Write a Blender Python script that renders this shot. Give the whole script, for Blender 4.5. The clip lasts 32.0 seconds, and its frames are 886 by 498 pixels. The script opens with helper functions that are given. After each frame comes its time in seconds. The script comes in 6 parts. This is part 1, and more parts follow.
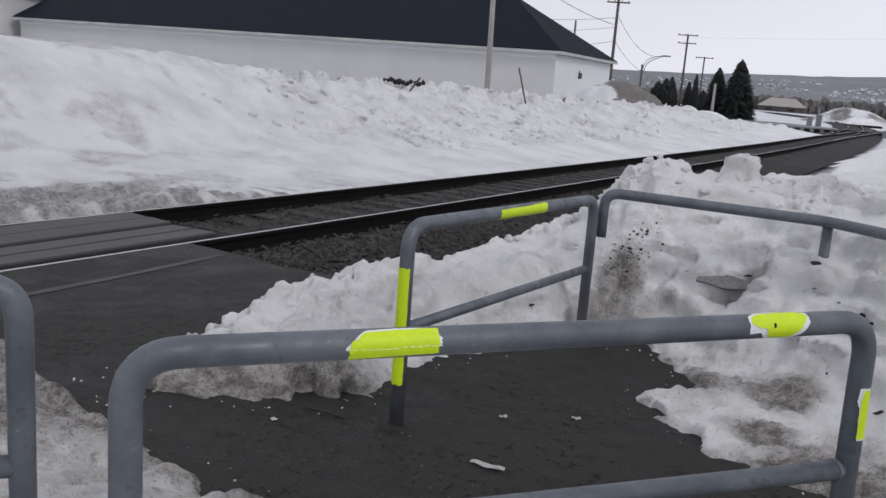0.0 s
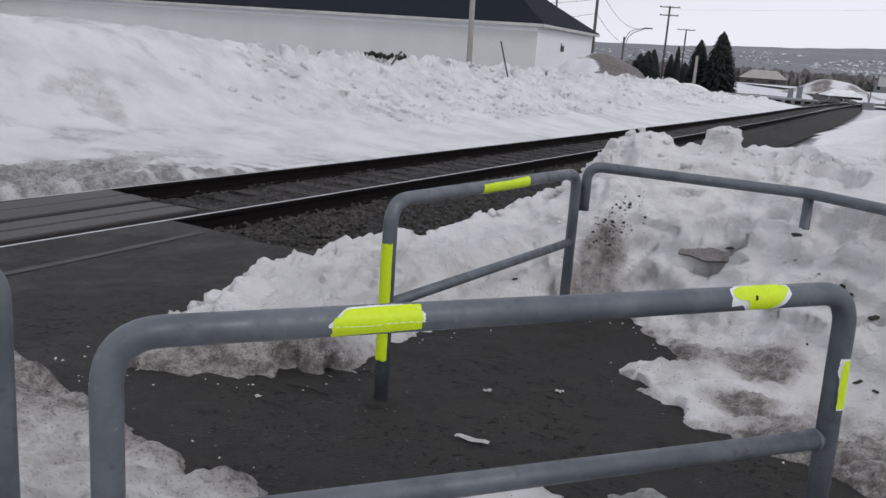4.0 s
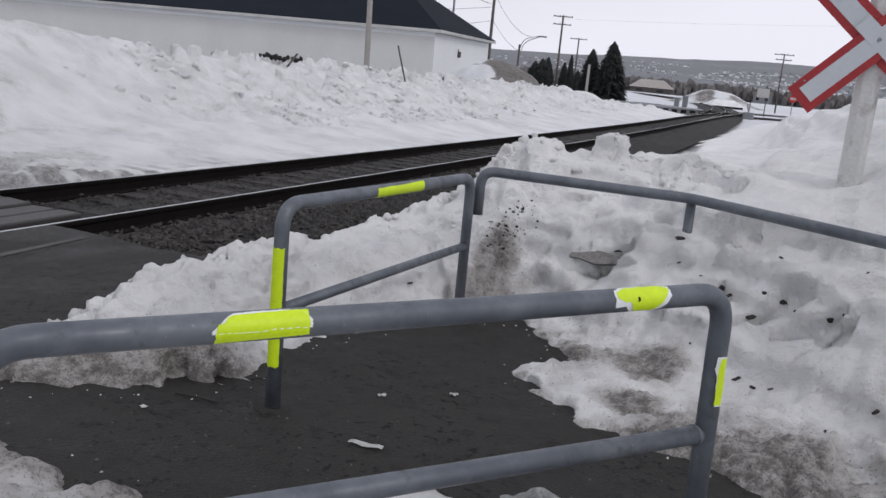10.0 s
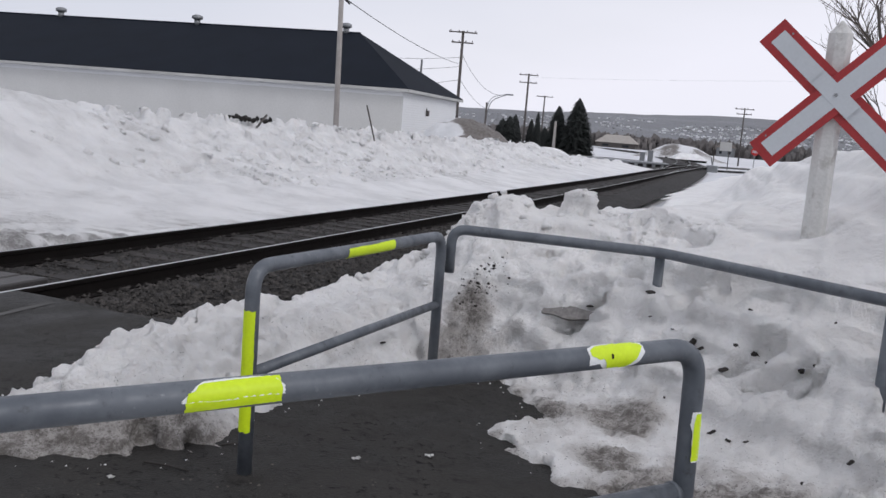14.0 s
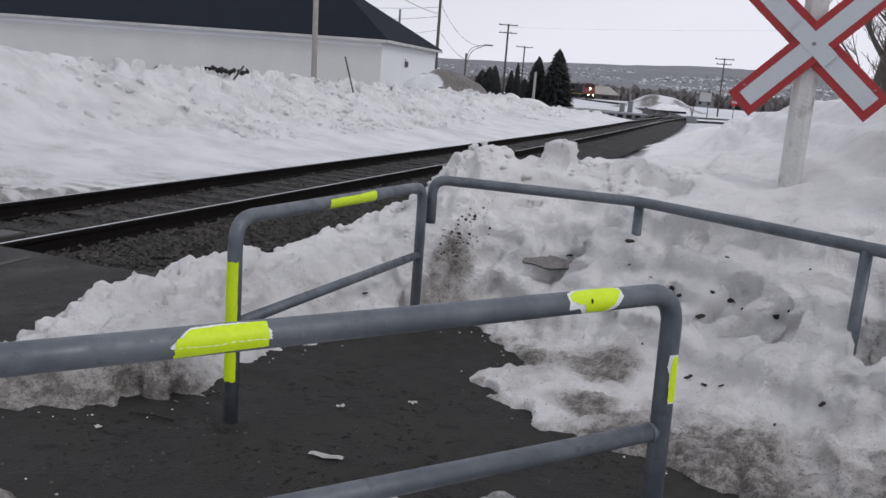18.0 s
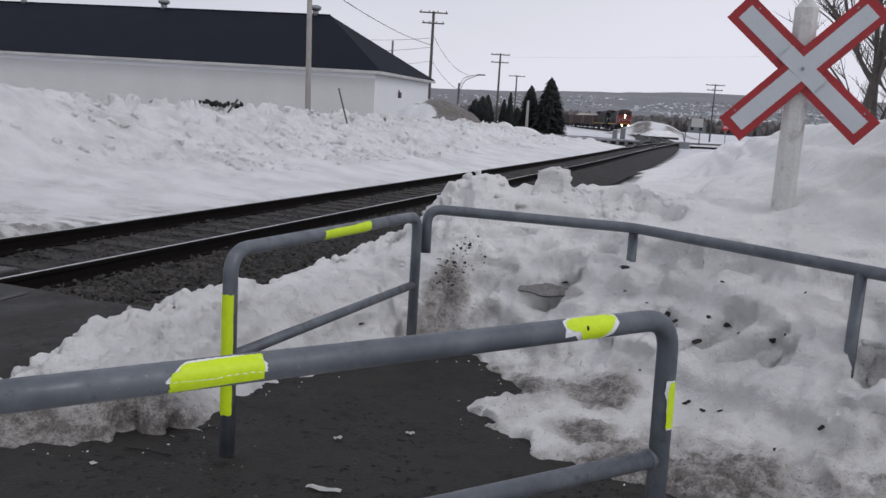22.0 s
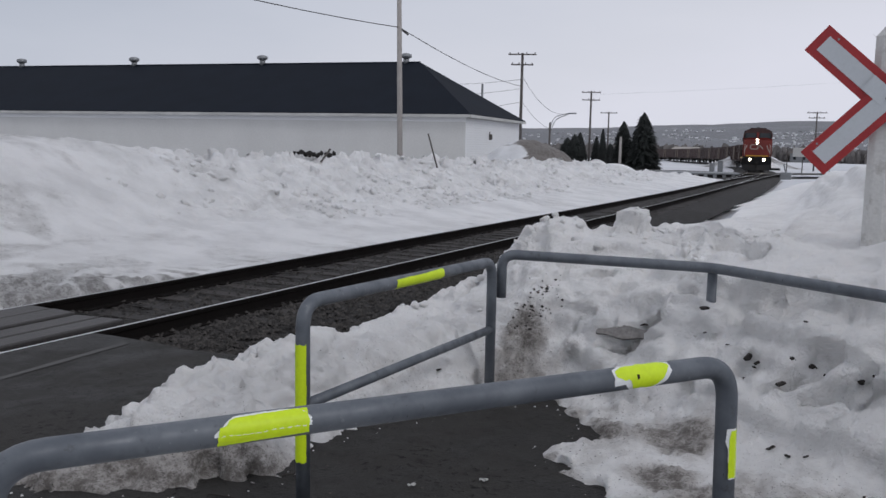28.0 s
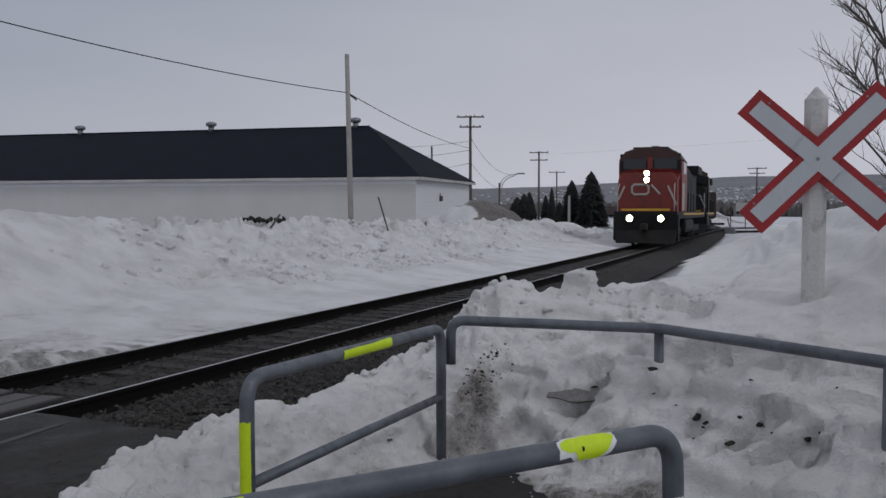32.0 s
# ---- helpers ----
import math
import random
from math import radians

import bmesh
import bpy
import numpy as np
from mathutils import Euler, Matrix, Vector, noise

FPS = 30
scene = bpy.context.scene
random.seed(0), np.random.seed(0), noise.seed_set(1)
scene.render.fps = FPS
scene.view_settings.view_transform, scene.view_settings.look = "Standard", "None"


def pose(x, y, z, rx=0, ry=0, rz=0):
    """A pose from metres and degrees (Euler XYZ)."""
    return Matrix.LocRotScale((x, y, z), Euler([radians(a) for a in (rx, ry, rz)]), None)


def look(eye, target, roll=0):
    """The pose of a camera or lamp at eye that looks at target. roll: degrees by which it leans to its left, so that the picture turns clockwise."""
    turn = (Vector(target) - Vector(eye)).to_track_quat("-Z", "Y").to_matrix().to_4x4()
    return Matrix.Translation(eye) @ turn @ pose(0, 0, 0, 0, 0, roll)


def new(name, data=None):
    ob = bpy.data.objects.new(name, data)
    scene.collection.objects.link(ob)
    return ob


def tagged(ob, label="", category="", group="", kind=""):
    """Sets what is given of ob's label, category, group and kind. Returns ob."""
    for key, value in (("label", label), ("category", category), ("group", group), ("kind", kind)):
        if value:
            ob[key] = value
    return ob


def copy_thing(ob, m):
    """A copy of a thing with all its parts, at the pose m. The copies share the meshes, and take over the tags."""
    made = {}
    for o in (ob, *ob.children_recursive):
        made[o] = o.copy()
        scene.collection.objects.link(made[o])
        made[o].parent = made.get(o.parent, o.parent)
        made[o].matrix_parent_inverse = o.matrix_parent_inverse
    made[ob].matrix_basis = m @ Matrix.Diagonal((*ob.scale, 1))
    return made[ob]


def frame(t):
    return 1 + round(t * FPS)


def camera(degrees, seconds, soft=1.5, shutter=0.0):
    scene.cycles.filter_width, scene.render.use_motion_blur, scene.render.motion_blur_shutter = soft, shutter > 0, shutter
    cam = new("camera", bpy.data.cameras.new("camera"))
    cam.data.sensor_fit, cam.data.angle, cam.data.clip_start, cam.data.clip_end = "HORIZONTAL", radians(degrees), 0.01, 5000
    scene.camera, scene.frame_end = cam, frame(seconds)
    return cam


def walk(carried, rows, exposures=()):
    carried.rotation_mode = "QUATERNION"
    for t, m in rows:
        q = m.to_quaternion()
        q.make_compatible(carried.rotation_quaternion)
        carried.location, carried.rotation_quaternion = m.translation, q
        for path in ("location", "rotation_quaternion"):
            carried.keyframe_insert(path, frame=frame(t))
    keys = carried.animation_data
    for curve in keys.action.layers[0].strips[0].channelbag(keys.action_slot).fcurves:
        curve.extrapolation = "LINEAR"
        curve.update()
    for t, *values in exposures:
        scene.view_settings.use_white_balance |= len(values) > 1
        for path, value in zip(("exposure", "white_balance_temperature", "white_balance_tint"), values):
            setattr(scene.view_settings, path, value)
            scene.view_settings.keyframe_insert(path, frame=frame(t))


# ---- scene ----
cam = camera(54.2, 32.0)
PATH = [
    (0, (-0.084, 0.222, 1.461), (-1.13, 1.88, 1.065), 4.4),
    (0.5, (-0.088, 0.224, 1.461), (-1.13, 1.884, 1.059), 4.6),
    (1, (-0.085, 0.224, 1.462), (-1.091, 1.904, 1.055), 4.3),
    (1.5, (-0.085, 0.224, 1.462), (-1.098, 1.901, 1.059), 4.5),
    (2, (-0.083, 0.224, 1.464), (-1.096, 1.9, 1.058), 4.7),
    (2.5, (-0.084, 0.222, 1.463), (-1.1, 1.894, 1.045), 4.7),
    (3, (-0.088, 0.228, 1.461), (-1.106, 1.895, 1.031), 4.7),
    (3.5, (-0.088, 0.231, 1.461), (-1.099, 1.898, 1.013), 4.3),
    (5.5, (-0.086, 0.233, 1.461), (-1.073, 1.912, 1.006), 4.4),
    (6, (-0.073, 0.24, 1.47), (-1.02, 1.946, 1.033), 4.5),
    (6.5, (-0.069, 0.248, 1.474), (-0.874, 2.03, 1.05), 4.2),
    (7, (-0.07, 0.243, 1.474), (-0.87, 2.023, 1.037), 4.8),
    (7.5, (-0.067, 0.244, 1.476), (-0.873, 2.019, 1.026), 5.2),
    (8, (-0.065, 0.248, 1.473), (-0.859, 2.028, 1.022), 4.8),
    (8.5, (-0.071, 0.252, 1.471), (-0.859, 2.048, 1.078), 4.4),
    (9, (-0.073, 0.25, 1.471), (-0.863, 2.045, 1.078), 4.9),
    (9.5, (-0.068, 0.25, 1.468), (-0.865, 2.042, 1.075), 5.4),
    (10, (-0.072, 0.246, 1.461), (-0.873, 2.03, 1.039), 5.4),
    (10.5, (-0.075, 0.238, 1.462), (-0.872, 2.017, 1.013), 5.8),
    (11, (-0.079, 0.243, 1.462), (-0.864, 2.023, 1.0), 5.7),
    (11.5, (-0.078, 0.239, 1.461), (-0.87, 2.015, 0.993), 6.2),
    (12, (-0.077, 0.238, 1.462), (-0.859, 2.017, 0.989), 6.2),
    (12.5, (-0.08, 0.24, 1.461), (-0.853, 2.023, 0.985), 6.0),
    (13, (-0.075, 0.245, 1.461), (-0.815, 2.03, 0.947), 6.2),
    (13.5, (-0.077, 0.248, 1.471), (-0.828, 2.079, 1.18), 5.1),
    (15.5, (-0.064, 0.222, 1.467), (-0.83, 2.042, 1.148), 4.0),
    (16, (-0.071, 0.204, 1.463), (-0.86, 1.997, 1.061), 4.8),
    (16.5, (-0.064, 0.207, 1.461), (-0.786, 2.033, 1.077), 4.9),
    (17, (-0.066, 0.207, 1.461), (-0.765, 2.038, 1.065), 4.8),
    (17.5, (-0.064, 0.21, 1.46), (-0.771, 2.042, 1.082), 4.4),
    (18, (-0.068, 0.219, 1.463), (-0.772, 2.049, 1.071), 4.4),
    (18.5, (-0.065, 0.215, 1.459), (-0.776, 2.046, 1.083), 4.6),
    (19, (-0.071, 0.217, 1.459), (-0.768, 2.049, 1.061), 5.1),
    (19.5, (-0.07, 0.218, 1.461), (-0.757, 2.056, 1.075), 4.9),
    (20, (-0.069, 0.218, 1.461), (-0.782, 2.054, 1.112), 3.9),
    (20.5, (-0.069, 0.222, 1.465), (-0.806, 2.053, 1.145), 3.3),
    (21, (-0.067, 0.221, 1.463), (-0.801, 2.047, 1.109), 3.4),
    (21.5, (-0.065, 0.215, 1.465), (-0.794, 2.048, 1.133), 3.7),
    (22, (-0.064, 0.217, 1.465), (-0.768, 2.061, 1.139), 3.5),
    (22.5, (-0.064, 0.218, 1.463), (-0.769, 2.06, 1.131), 3.2),
    (23, (-0.071, 0.222, 1.463), (-0.782, 2.064, 1.142), 2.9),
    (23.5, (-0.069, 0.221, 1.464), (-0.795, 2.057, 1.143), 3.0),
    (24, (-0.07, 0.217, 1.465), (-0.791, 2.055, 1.149), 3.1),
    (24.5, (-0.065, 0.215, 1.464), (-0.786, 2.054, 1.146), 2.9),
    (26.5, (-0.058, 0.249, 1.474), (-0.708, 2.122, 1.21), 2.0),
    (27, (0.008, 0.226, 1.481), (-0.797, 2.026, 1.144), 1.6),
    (27.5, (0.081, 0.203, 1.495), (-0.818, 1.952, 1.13), 1.3),
    (28, (0.067, 0.225, 1.507), (-0.847, 1.988, 1.265), 1.1),
    (28.5, (0.08, 0.228, 1.501), (-0.784, 2.014, 1.248), 0.6),
    (29, (0.088, 0.228, 1.501), (-0.788, 2.008, 1.242), 0.6),
    (29.5, (0.087, 0.223, 1.501), (-0.771, 2.013, 1.261), 0.9),
    (30, (0.092, 0.226, 1.502), (-0.773, 2.016, 1.288), 0.7),
    (30.5, (0.095, 0.225, 1.501), (-0.763, 2.019, 1.282), 0.8),
    (31, (0.103, 0.244, 1.514), (-0.71, 2.062, 1.321), 0.9),
    (31.5, (0.097, 0.261, 1.542), (-0.596, 2.136, 1.493), 0.3),
    (32, (0.093, 0.249, 1.543), (-0.73, 2.069, 1.442), -0.1),
]
EXPOSURES = [(0.0, 0.21, 6360, 13), (6.0, 0.29, 6370, 13), (10.5, 0.28, 6370, 13), (12.0, 0.36, 6370, 13), (13.0, 0.37, 6370, 13), (16.0, 0.17, 6360, 13), (18.0, 0.22, 6370, 13), (21.0, 0.14, 6330, 13), (24.0, 0.11, 6290, 13), (27.0, 0.05, 6260, 12), (29.0, -0.02, 6250, 12), (31.0, -0.12, 6240, 12), (32.0, -0.47, 6210, 12)]
walk(cam, [(t, look(eye, target, roll)) for t, eye, target, roll in PATH], EXPOSURES)

# ---- world, sun ----
world = bpy.data.worlds.new("overcast")
scene.world = world
world.use_nodes = True
wn, wl = world.node_tree.nodes, world.node_tree.links
wn.clear()
w_out = wn.new("ShaderNodeOutputWorld")
w_bg = wn.new("ShaderNodeBackground")
w_sky = wn.new("ShaderNodeTexSky")
w_sky.sky_type, w_sky.sun_disc = "NISHITA", False
w_sky.sun_elevation, w_sky.sun_rotation = radians(40), radians(107)
w_sky.air_density, w_sky.dust_density, w_sky.ozone_density = 1.0, 4.0, 1.0
w_co = wn.new("ShaderNodeTexCoord")
w_sep = wn.new("ShaderNodeSeparateXYZ")
w_map = wn.new("ShaderNodeMapping")
w_map.inputs["Scale"].default_value = (1.0, 1.0, 4.0)
w_noise = wn.new("ShaderNodeTexNoise")
w_noise.inputs["Scale"].default_value, w_noise.inputs["Detail"].default_value = 2.2, 5
w_ramp = wn.new("ShaderNodeValToRGB")
r = w_ramp.color_ramp
r.elements[0].position, r.elements[0].color = 0.0, (1.17, 1.175, 1.26, 1)
r.elements[1].position, r.elements[1].color = 1.0, (0.98, 1.0, 1.06, 1)
el = r.elements.new(0.06); el.color = (1.17, 1.175, 1.26, 1)
el = r.elements.new(0.16); el.color = (1.08, 1.095, 1.165, 1)
el = r.elements.new(0.30); el.color = (0.93, 0.965, 1.05, 1)
el = r.elements.new(0.46); el.color = (0.76, 0.81, 0.90, 1)
el = r.elements.new(0.62); el.color = (0.90, 0.92, 0.99, 1)
w_cl = wn.new("ShaderNodeMath"); w_cl.operation = "MULTIPLY_ADD"
w_cl.inputs[1].default_value, w_cl.inputs[2].default_value = 0.22, -0.11
w_add = wn.new("ShaderNodeMath"); w_add.operation = "ADD"
w_mix = wn.new("ShaderNodeMix"); w_mix.data_type = "RGBA"
w_mix.inputs[0].default_value = 0.94
w_scale = wn.new("ShaderNodeVectorMath"); w_scale.operation = "SCALE"
w_scale.inputs["Scale"].default_value = 0.09
wl.new(w_co.outputs["Generated"], w_sep.inputs[0])
wl.new(w_co.outputs["Generated"], w_map.inputs["Vector"])
wl.new(w_map.outputs[0], w_noise.inputs["Vector"])
wl.new(w_noise.outputs["Fac"], w_cl.inputs[0])
# brighter towards the veiled sun
w_dot = wn.new("ShaderNodeVectorMath"); w_dot.operation = "DOT_PRODUCT"
w_dot.inputs[1].default_value = (0.60, 0.80, 0.0)
w_side = wn.new("ShaderNodeMath"); w_side.operation = "MULTIPLY_ADD"
w_side.inputs[1].default_value, w_side.inputs[2].default_value = -0.45, 0.30
w_sum = wn.new("ShaderNodeMath"); w_sum.operation = "ADD"
wl.new(w_co.outputs["Generated"], w_dot.inputs[0])
wl.new(w_dot.outputs["Value"], w_side.inputs[0])
wl.new(w_sep.outputs["Z"], w_sum.inputs[0])
wl.new(w_side.outputs[0], w_sum.inputs[1])
wl.new(w_sum.outputs[0], w_add.inputs[0])
wl.new(w_cl.outputs[0], w_add.inputs[1])
wl.new(w_add.outputs[0], w_ramp.inputs[0])
wl.new(w_sky.outputs[0], w_scale.inputs[0])
wl.new(w_scale.outputs[0], w_mix.inputs[6])
wl.new(w_ramp.outputs[0], w_mix.inputs[7])
wl.new(w_mix.outputs[2], w_bg.inputs[0])
w_bg.inputs[1].default_value = 0.63
wl.new(w_bg.outputs[0], w_out.inputs[0])

sun = new("sun", bpy.data.lights.new("sun", "SUN"))
sun.data.energy, sun.data.angle, sun.data.color = 0.6, radians(16), (1.0, 0.975, 0.94)
sun.matrix_world = look((30, -9, 26), (0, 0, 0))


# ---- noise on arrays ----
def lattice(ix, iy, seed):
    h = (ix.astype(np.int64) * 374761393 + iy.astype(np.int64) * 668265263 + seed * 1442695041) & 0x7FFFFFFF
    h = ((h ^ (h >> 13)) * 1274126177) & 0x7FFFFFFF
    return ((h ^ (h >> 16)) & 0xFFFF) / 65535.0


def vnoise(x, y, seed=0):
    x, y = np.asarray(x, float), np.asarray(y, float)
    ix, iy = np.floor(x), np.floor(y)
    fx, fy = x - ix, y - iy
    fx, fy = fx * fx * fx * (fx * (fx * 6 - 15) + 10), fy * fy * fy * (fy * (fy * 6 - 15) + 10)
    a, b = lattice(ix, iy, seed), lattice(ix + 1, iy, seed)
    c, d = lattice(ix, iy + 1, seed), lattice(ix + 1, iy + 1, seed)
    return (a + (b - a) * fx) * (1 - fy) + (c + (d - c) * fx) * fy


def fbm(x, y, octaves=4, seed=0, gain=0.5):
    """About -0.5 to 0.5."""
    total, amp, norm = 0.0, 1.0, 0.0
    for k in range(octaves):
        c, s = math.cos(0.6 * k), math.sin(0.6 * k)
        total = total + amp * (vnoise((x * c - y * s) * 2**k + 17 * k, (x * s + y * c) * 2**k, seed + k) - 0.5)
        norm, amp = norm + amp, amp * gain
    return total / norm


def clods(x, y, seed=0):
    """Rounded lumps, 0 to 1: the nearest lump of each cell."""
    ix, iy = np.floor(x), np.floor(y)
    best = np.full(np.shape(x), 9.0)
    for dx in (-1, 0, 1):
        for dy in (-1, 0, 1):
            px = ix + dx + lattice(ix + dx, iy + dy, seed)
            py = iy + dy + lattice(ix + dx, iy + dy, seed + 7)
            best = np.minimum(best, np.hypot(x - px, y - py) * (0.8 + 0.8 * lattice(ix + dx, iy + dy, seed + 3)))
    return np.clip(1 - (best * 1.25) ** 1.7, 0, 1)


def noise3(x, y, z, seed=0):
    """About -0.5 to 0.5, in space."""
    x, y, z = np.broadcast_arrays(np.asarray(x, float), np.asarray(y, float), np.asarray(z, float))
    k = np.floor(z)
    f = z - k
    f = f * f * (3 - 2 * f)
    a = vnoise(x + 37.2 * k, y + 17.7 * k, seed)
    b = vnoise(x + 37.2 * (k + 1), y + 17.7 * (k + 1), seed)
    return a + (b - a) * f - 0.5


def lumpy(x, y, z, seed=0):
    """Rounded lumps with sharp creases between them, 0 to about 1."""
    return 2 * np.abs(noise3(x, y, z, seed))


def smooth(v):
    v = np.clip(v, 0, 1)
    return v * v * (3 - 2 * v)


# ---- the lie of the land ----
BEND, TIGHTEN, DROP = 0.000308, 1.178e-6, 0.115


def track_x(y):
    return -6.49 - 0.0277 * y - BEND * y * np.abs(y) - TIGHTEN * np.maximum(y, 0) ** 3


def heading(y):
    """Degrees by which the line has turned to the left at y."""
    return math.degrees(math.atan(0.0277 + 2 * BEND * y + 3 * TIGHTEN * max(y, 0) ** 2))


def grade(y):
    y = np.maximum(y, 0.0)
    return -DROP - 0.0085 * y - 0.00006 * np.maximum(y - 250, 0) ** 2


def fall(X):
    """From the track's level up to the path's level at the barriers."""
    return DROP * smooth((X + 6.0) / 2.9)


# ---- materials ----
def material(name, base, rough=0.6, metal=0.0, vary=0.15, scale=4.0, fine=60.0, bump=0.2, dirt=None, dirt_amount=0.0, dirt_scale=1.5, spec=0.5, per_object=0.0, island=0.0, bump_distance=0.01):
    m = bpy.data.materials.new(name)
    m.use_nodes = True
    n, l = m.node_tree.nodes, m.node_tree.links
    p = n["Principled BSDF"]
    p.inputs["Roughness"].default_value, p.inputs["Metallic"].default_value = rough, metal
    p.inputs["Specular IOR Level"].default_value = spec
    co = n.new("ShaderNodeTexCoord")
    geo = n.new("ShaderNodeNewGeometry")
    where = geo.outputs["Position"]
    big, small = n.new("ShaderNodeTexNoise"), n.new("ShaderNodeTexNoise")
    for t, s, d in ((big, scale, 5), (small, fine, 4)):
        t.inputs["Scale"].default_value, t.inputs["Detail"].default_value = s, d
        l.new(co.outputs["Object"], t.inputs["Vector"])
    mixed = n.new("ShaderNodeMath"); mixed.operation = "ADD"
    l.new(big.outputs["Fac"], mixed.inputs[0]); l.new(small.outputs["Fac"], mixed.inputs[1])
    span = n.new("ShaderNodeMapRange")
    span.inputs["From Min"].default_value, span.inputs["From Max"].default_value = 0.6, 1.4
    span.inputs["To Min"].default_value, span.inputs["To Max"].default_value = 1 - vary, 1 + vary
    l.new(mixed.outputs[0], span.inputs["Value"])
    value = span.outputs[0]
    if per_object or island:
        add = n.new("ShaderNodeMath"); add.operation = "MULTIPLY_ADD"
        src = n.new("ShaderNodeObjectInfo").outputs["Random"] if per_object else geo.outputs["Random Per Island"]
        amount = per_object or island
        l.new(src, add.inputs[0]); add.inputs[1].default_value = 2 * amount
        add.inputs[2].default_value = 1 - amount
        mul = n.new("ShaderNodeMath"); mul.operation = "MULTIPLY"
        l.new(value, mul.inputs[0]); l.new(add.outputs[0], mul.inputs[1])
        value = mul.outputs[0]
    tint = n.new("ShaderNodeVectorMath"); tint.operation = "SCALE"
    tint.inputs[0].default_value = base
    l.new(value, tint.inputs["Scale"])
    colour = tint.outputs[0]
    if dirt:
        spots = n.new("ShaderNodeTexNoise")
        spots.inputs["Scale"].default_value, spots.inputs["Detail"].default_value, spots.inputs["Roughness"].default_value = dirt_scale, 8, 0.65
        l.new(co.outputs["Object"], spots.inputs["Vector"])
        cut = n.new("ShaderNodeMapRange")
        cut.inputs["From Min"].default_value, cut.inputs["From Max"].default_value = 0.62 - 0.3 * dirt_amount, 0.78 - 0.2 * dirt_amount
        l.new(spots.outputs["Fac"], cut.inputs["Value"])
        mix = n.new("ShaderNodeMix"); mix.data_type = "RGBA"
        mix.inputs[7].default_value = (*dirt, 1)
        l.new(cut.outputs[0], mix.inputs[0]); l.new(colour, mix.inputs[6])
        colour = mix.outputs[2]
    l.new(colour, p.inputs["Base Color"])
    if bump:
        b = n.new("ShaderNodeBump")
        b.inputs["Strength"].default_value, b.inputs["Distance"].default_value = bump, bump_distance
        l.new(mixed.outputs[0], b.inputs["Height"]); l.new(b.outputs[0], p.inputs["Normal"])
    return m


def snow_material(name, base, soil, grit, grain=40.0, lump=3.0, relief=0.6, distance=0.015, shade=0.10):
    """Snow whose attribute "dirt" (0 to 1) says how much soil and grit lies in it."""
    m = bpy.data.materials.new(name)
    m.use_nodes = True
    n, l = m.node_tree.nodes, m.node_tree.links
    p = n["Principled BSDF"]
    p.inputs["Roughness"].default_value, p.inputs["Specular IOR Level"].default_value = 0.55, 0.35
    p.inputs["Subsurface Weight"].default_value = 0.05
    p.inputs["Subsurface Radius"].default_value = (0.010, 0.012, 0.014)
    p.inputs["Subsurface Scale"].default_value = 1.0
    co = n.new("ShaderNodeTexCoord")
    dirt = n.new("ShaderNodeAttribute"); dirt.attribute_name = "dirt"

    def noise(scale, detail, rough=0.6):
        t = n.new("ShaderNodeTexNoise")
        t.inputs["Scale"].default_value, t.inputs["Detail"].default_value, t.inputs["Roughness"].default_value = scale, detail, rough
        l.new(co.outputs["Object"], t.inputs["Vector"])
        return t.outputs["Fac"]

    def math_node(op, a, b):
        t = n.new("ShaderNodeMath"); t.operation = op
        for k, v in enumerate((a, b)):
            if isinstance(v, float):
                t.inputs[k].default_value = v
            else:
                l.new(v, t.inputs[k])
        return t.outputs[0]

    def ramp(v, a, b, lo=0.0, hi=1.0):
        t = n.new("ShaderNodeMapRange"); t.interpolation_type = "SMOOTHSTEP"
        for k, q in (("From Min", a), ("From Max", b), ("To Min", lo), ("To Max", hi)):
            t.inputs[k].default_value = q
        l.new(v, t.inputs["Value"])
        return t.outputs[0]

    def mix(f, a, b):
        t = n.new("ShaderNodeMix"); t.data_type = "RGBA"
        l.new(f, t.inputs[0])
        for k, v in ((6, a), (7, b)):
            if isinstance(v, tuple):
                t.inputs[k].default_value = (*v, 1)
            else:
                l.new(v, t.inputs[k])
        return t.outputs[2]

    fine, mid, coarse = noise(grain, 6, 0.7), noise(lump * 3, 8, 0.65), noise(lump, 6)
    patch = noise(lump * 7, 8, 0.72)
    grey = tuple(c * (1 - 2.2 * shade) for c in base)
    colour = mix(ramp(coarse, 0.35, 0.68), base, grey)
    colour = mix(math_node("MULTIPLY", ramp(math_node("ADD", mid, math_node("MULTIPLY", dirt.outputs["Fac"], 0.75)), 0.66, 1.18), 0.9), colour, soil)
    worn = math_node("ADD", math_node("MULTIPLY", patch, 0.75), math_node("MULTIPLY", fine, 0.25))
    colour = mix(ramp(math_node("ADD", worn, math_node("MULTIPLY", dirt.outputs["Fac"], 0.30)), 0.69, 0.90, 0.0, 0.85), colour, grit)
    speckle = noise(grain * 1.6, 3, 0.6)
    colour = mix(ramp(math_node("ADD", speckle, math_node("MULTIPLY", dirt.outputs["Fac"], 0.16)), 0.69, 0.76, 0.0, 0.6), colour, grit)
    l.new(colour, p.inputs["Base Color"])
    b = n.new("ShaderNodeBump")
    b.inputs["Strength"].default_value, b.inputs["Distance"].default_value = relief, distance
    l.new(math_node("ADD", math_node("ADD", math_node("MULTIPLY", fine, 0.35), math_node("MULTIPLY", patch, 0.8)), mid), b.inputs["Height"])
    l.new(b.outputs[0], p.inputs["Normal"])
    return m


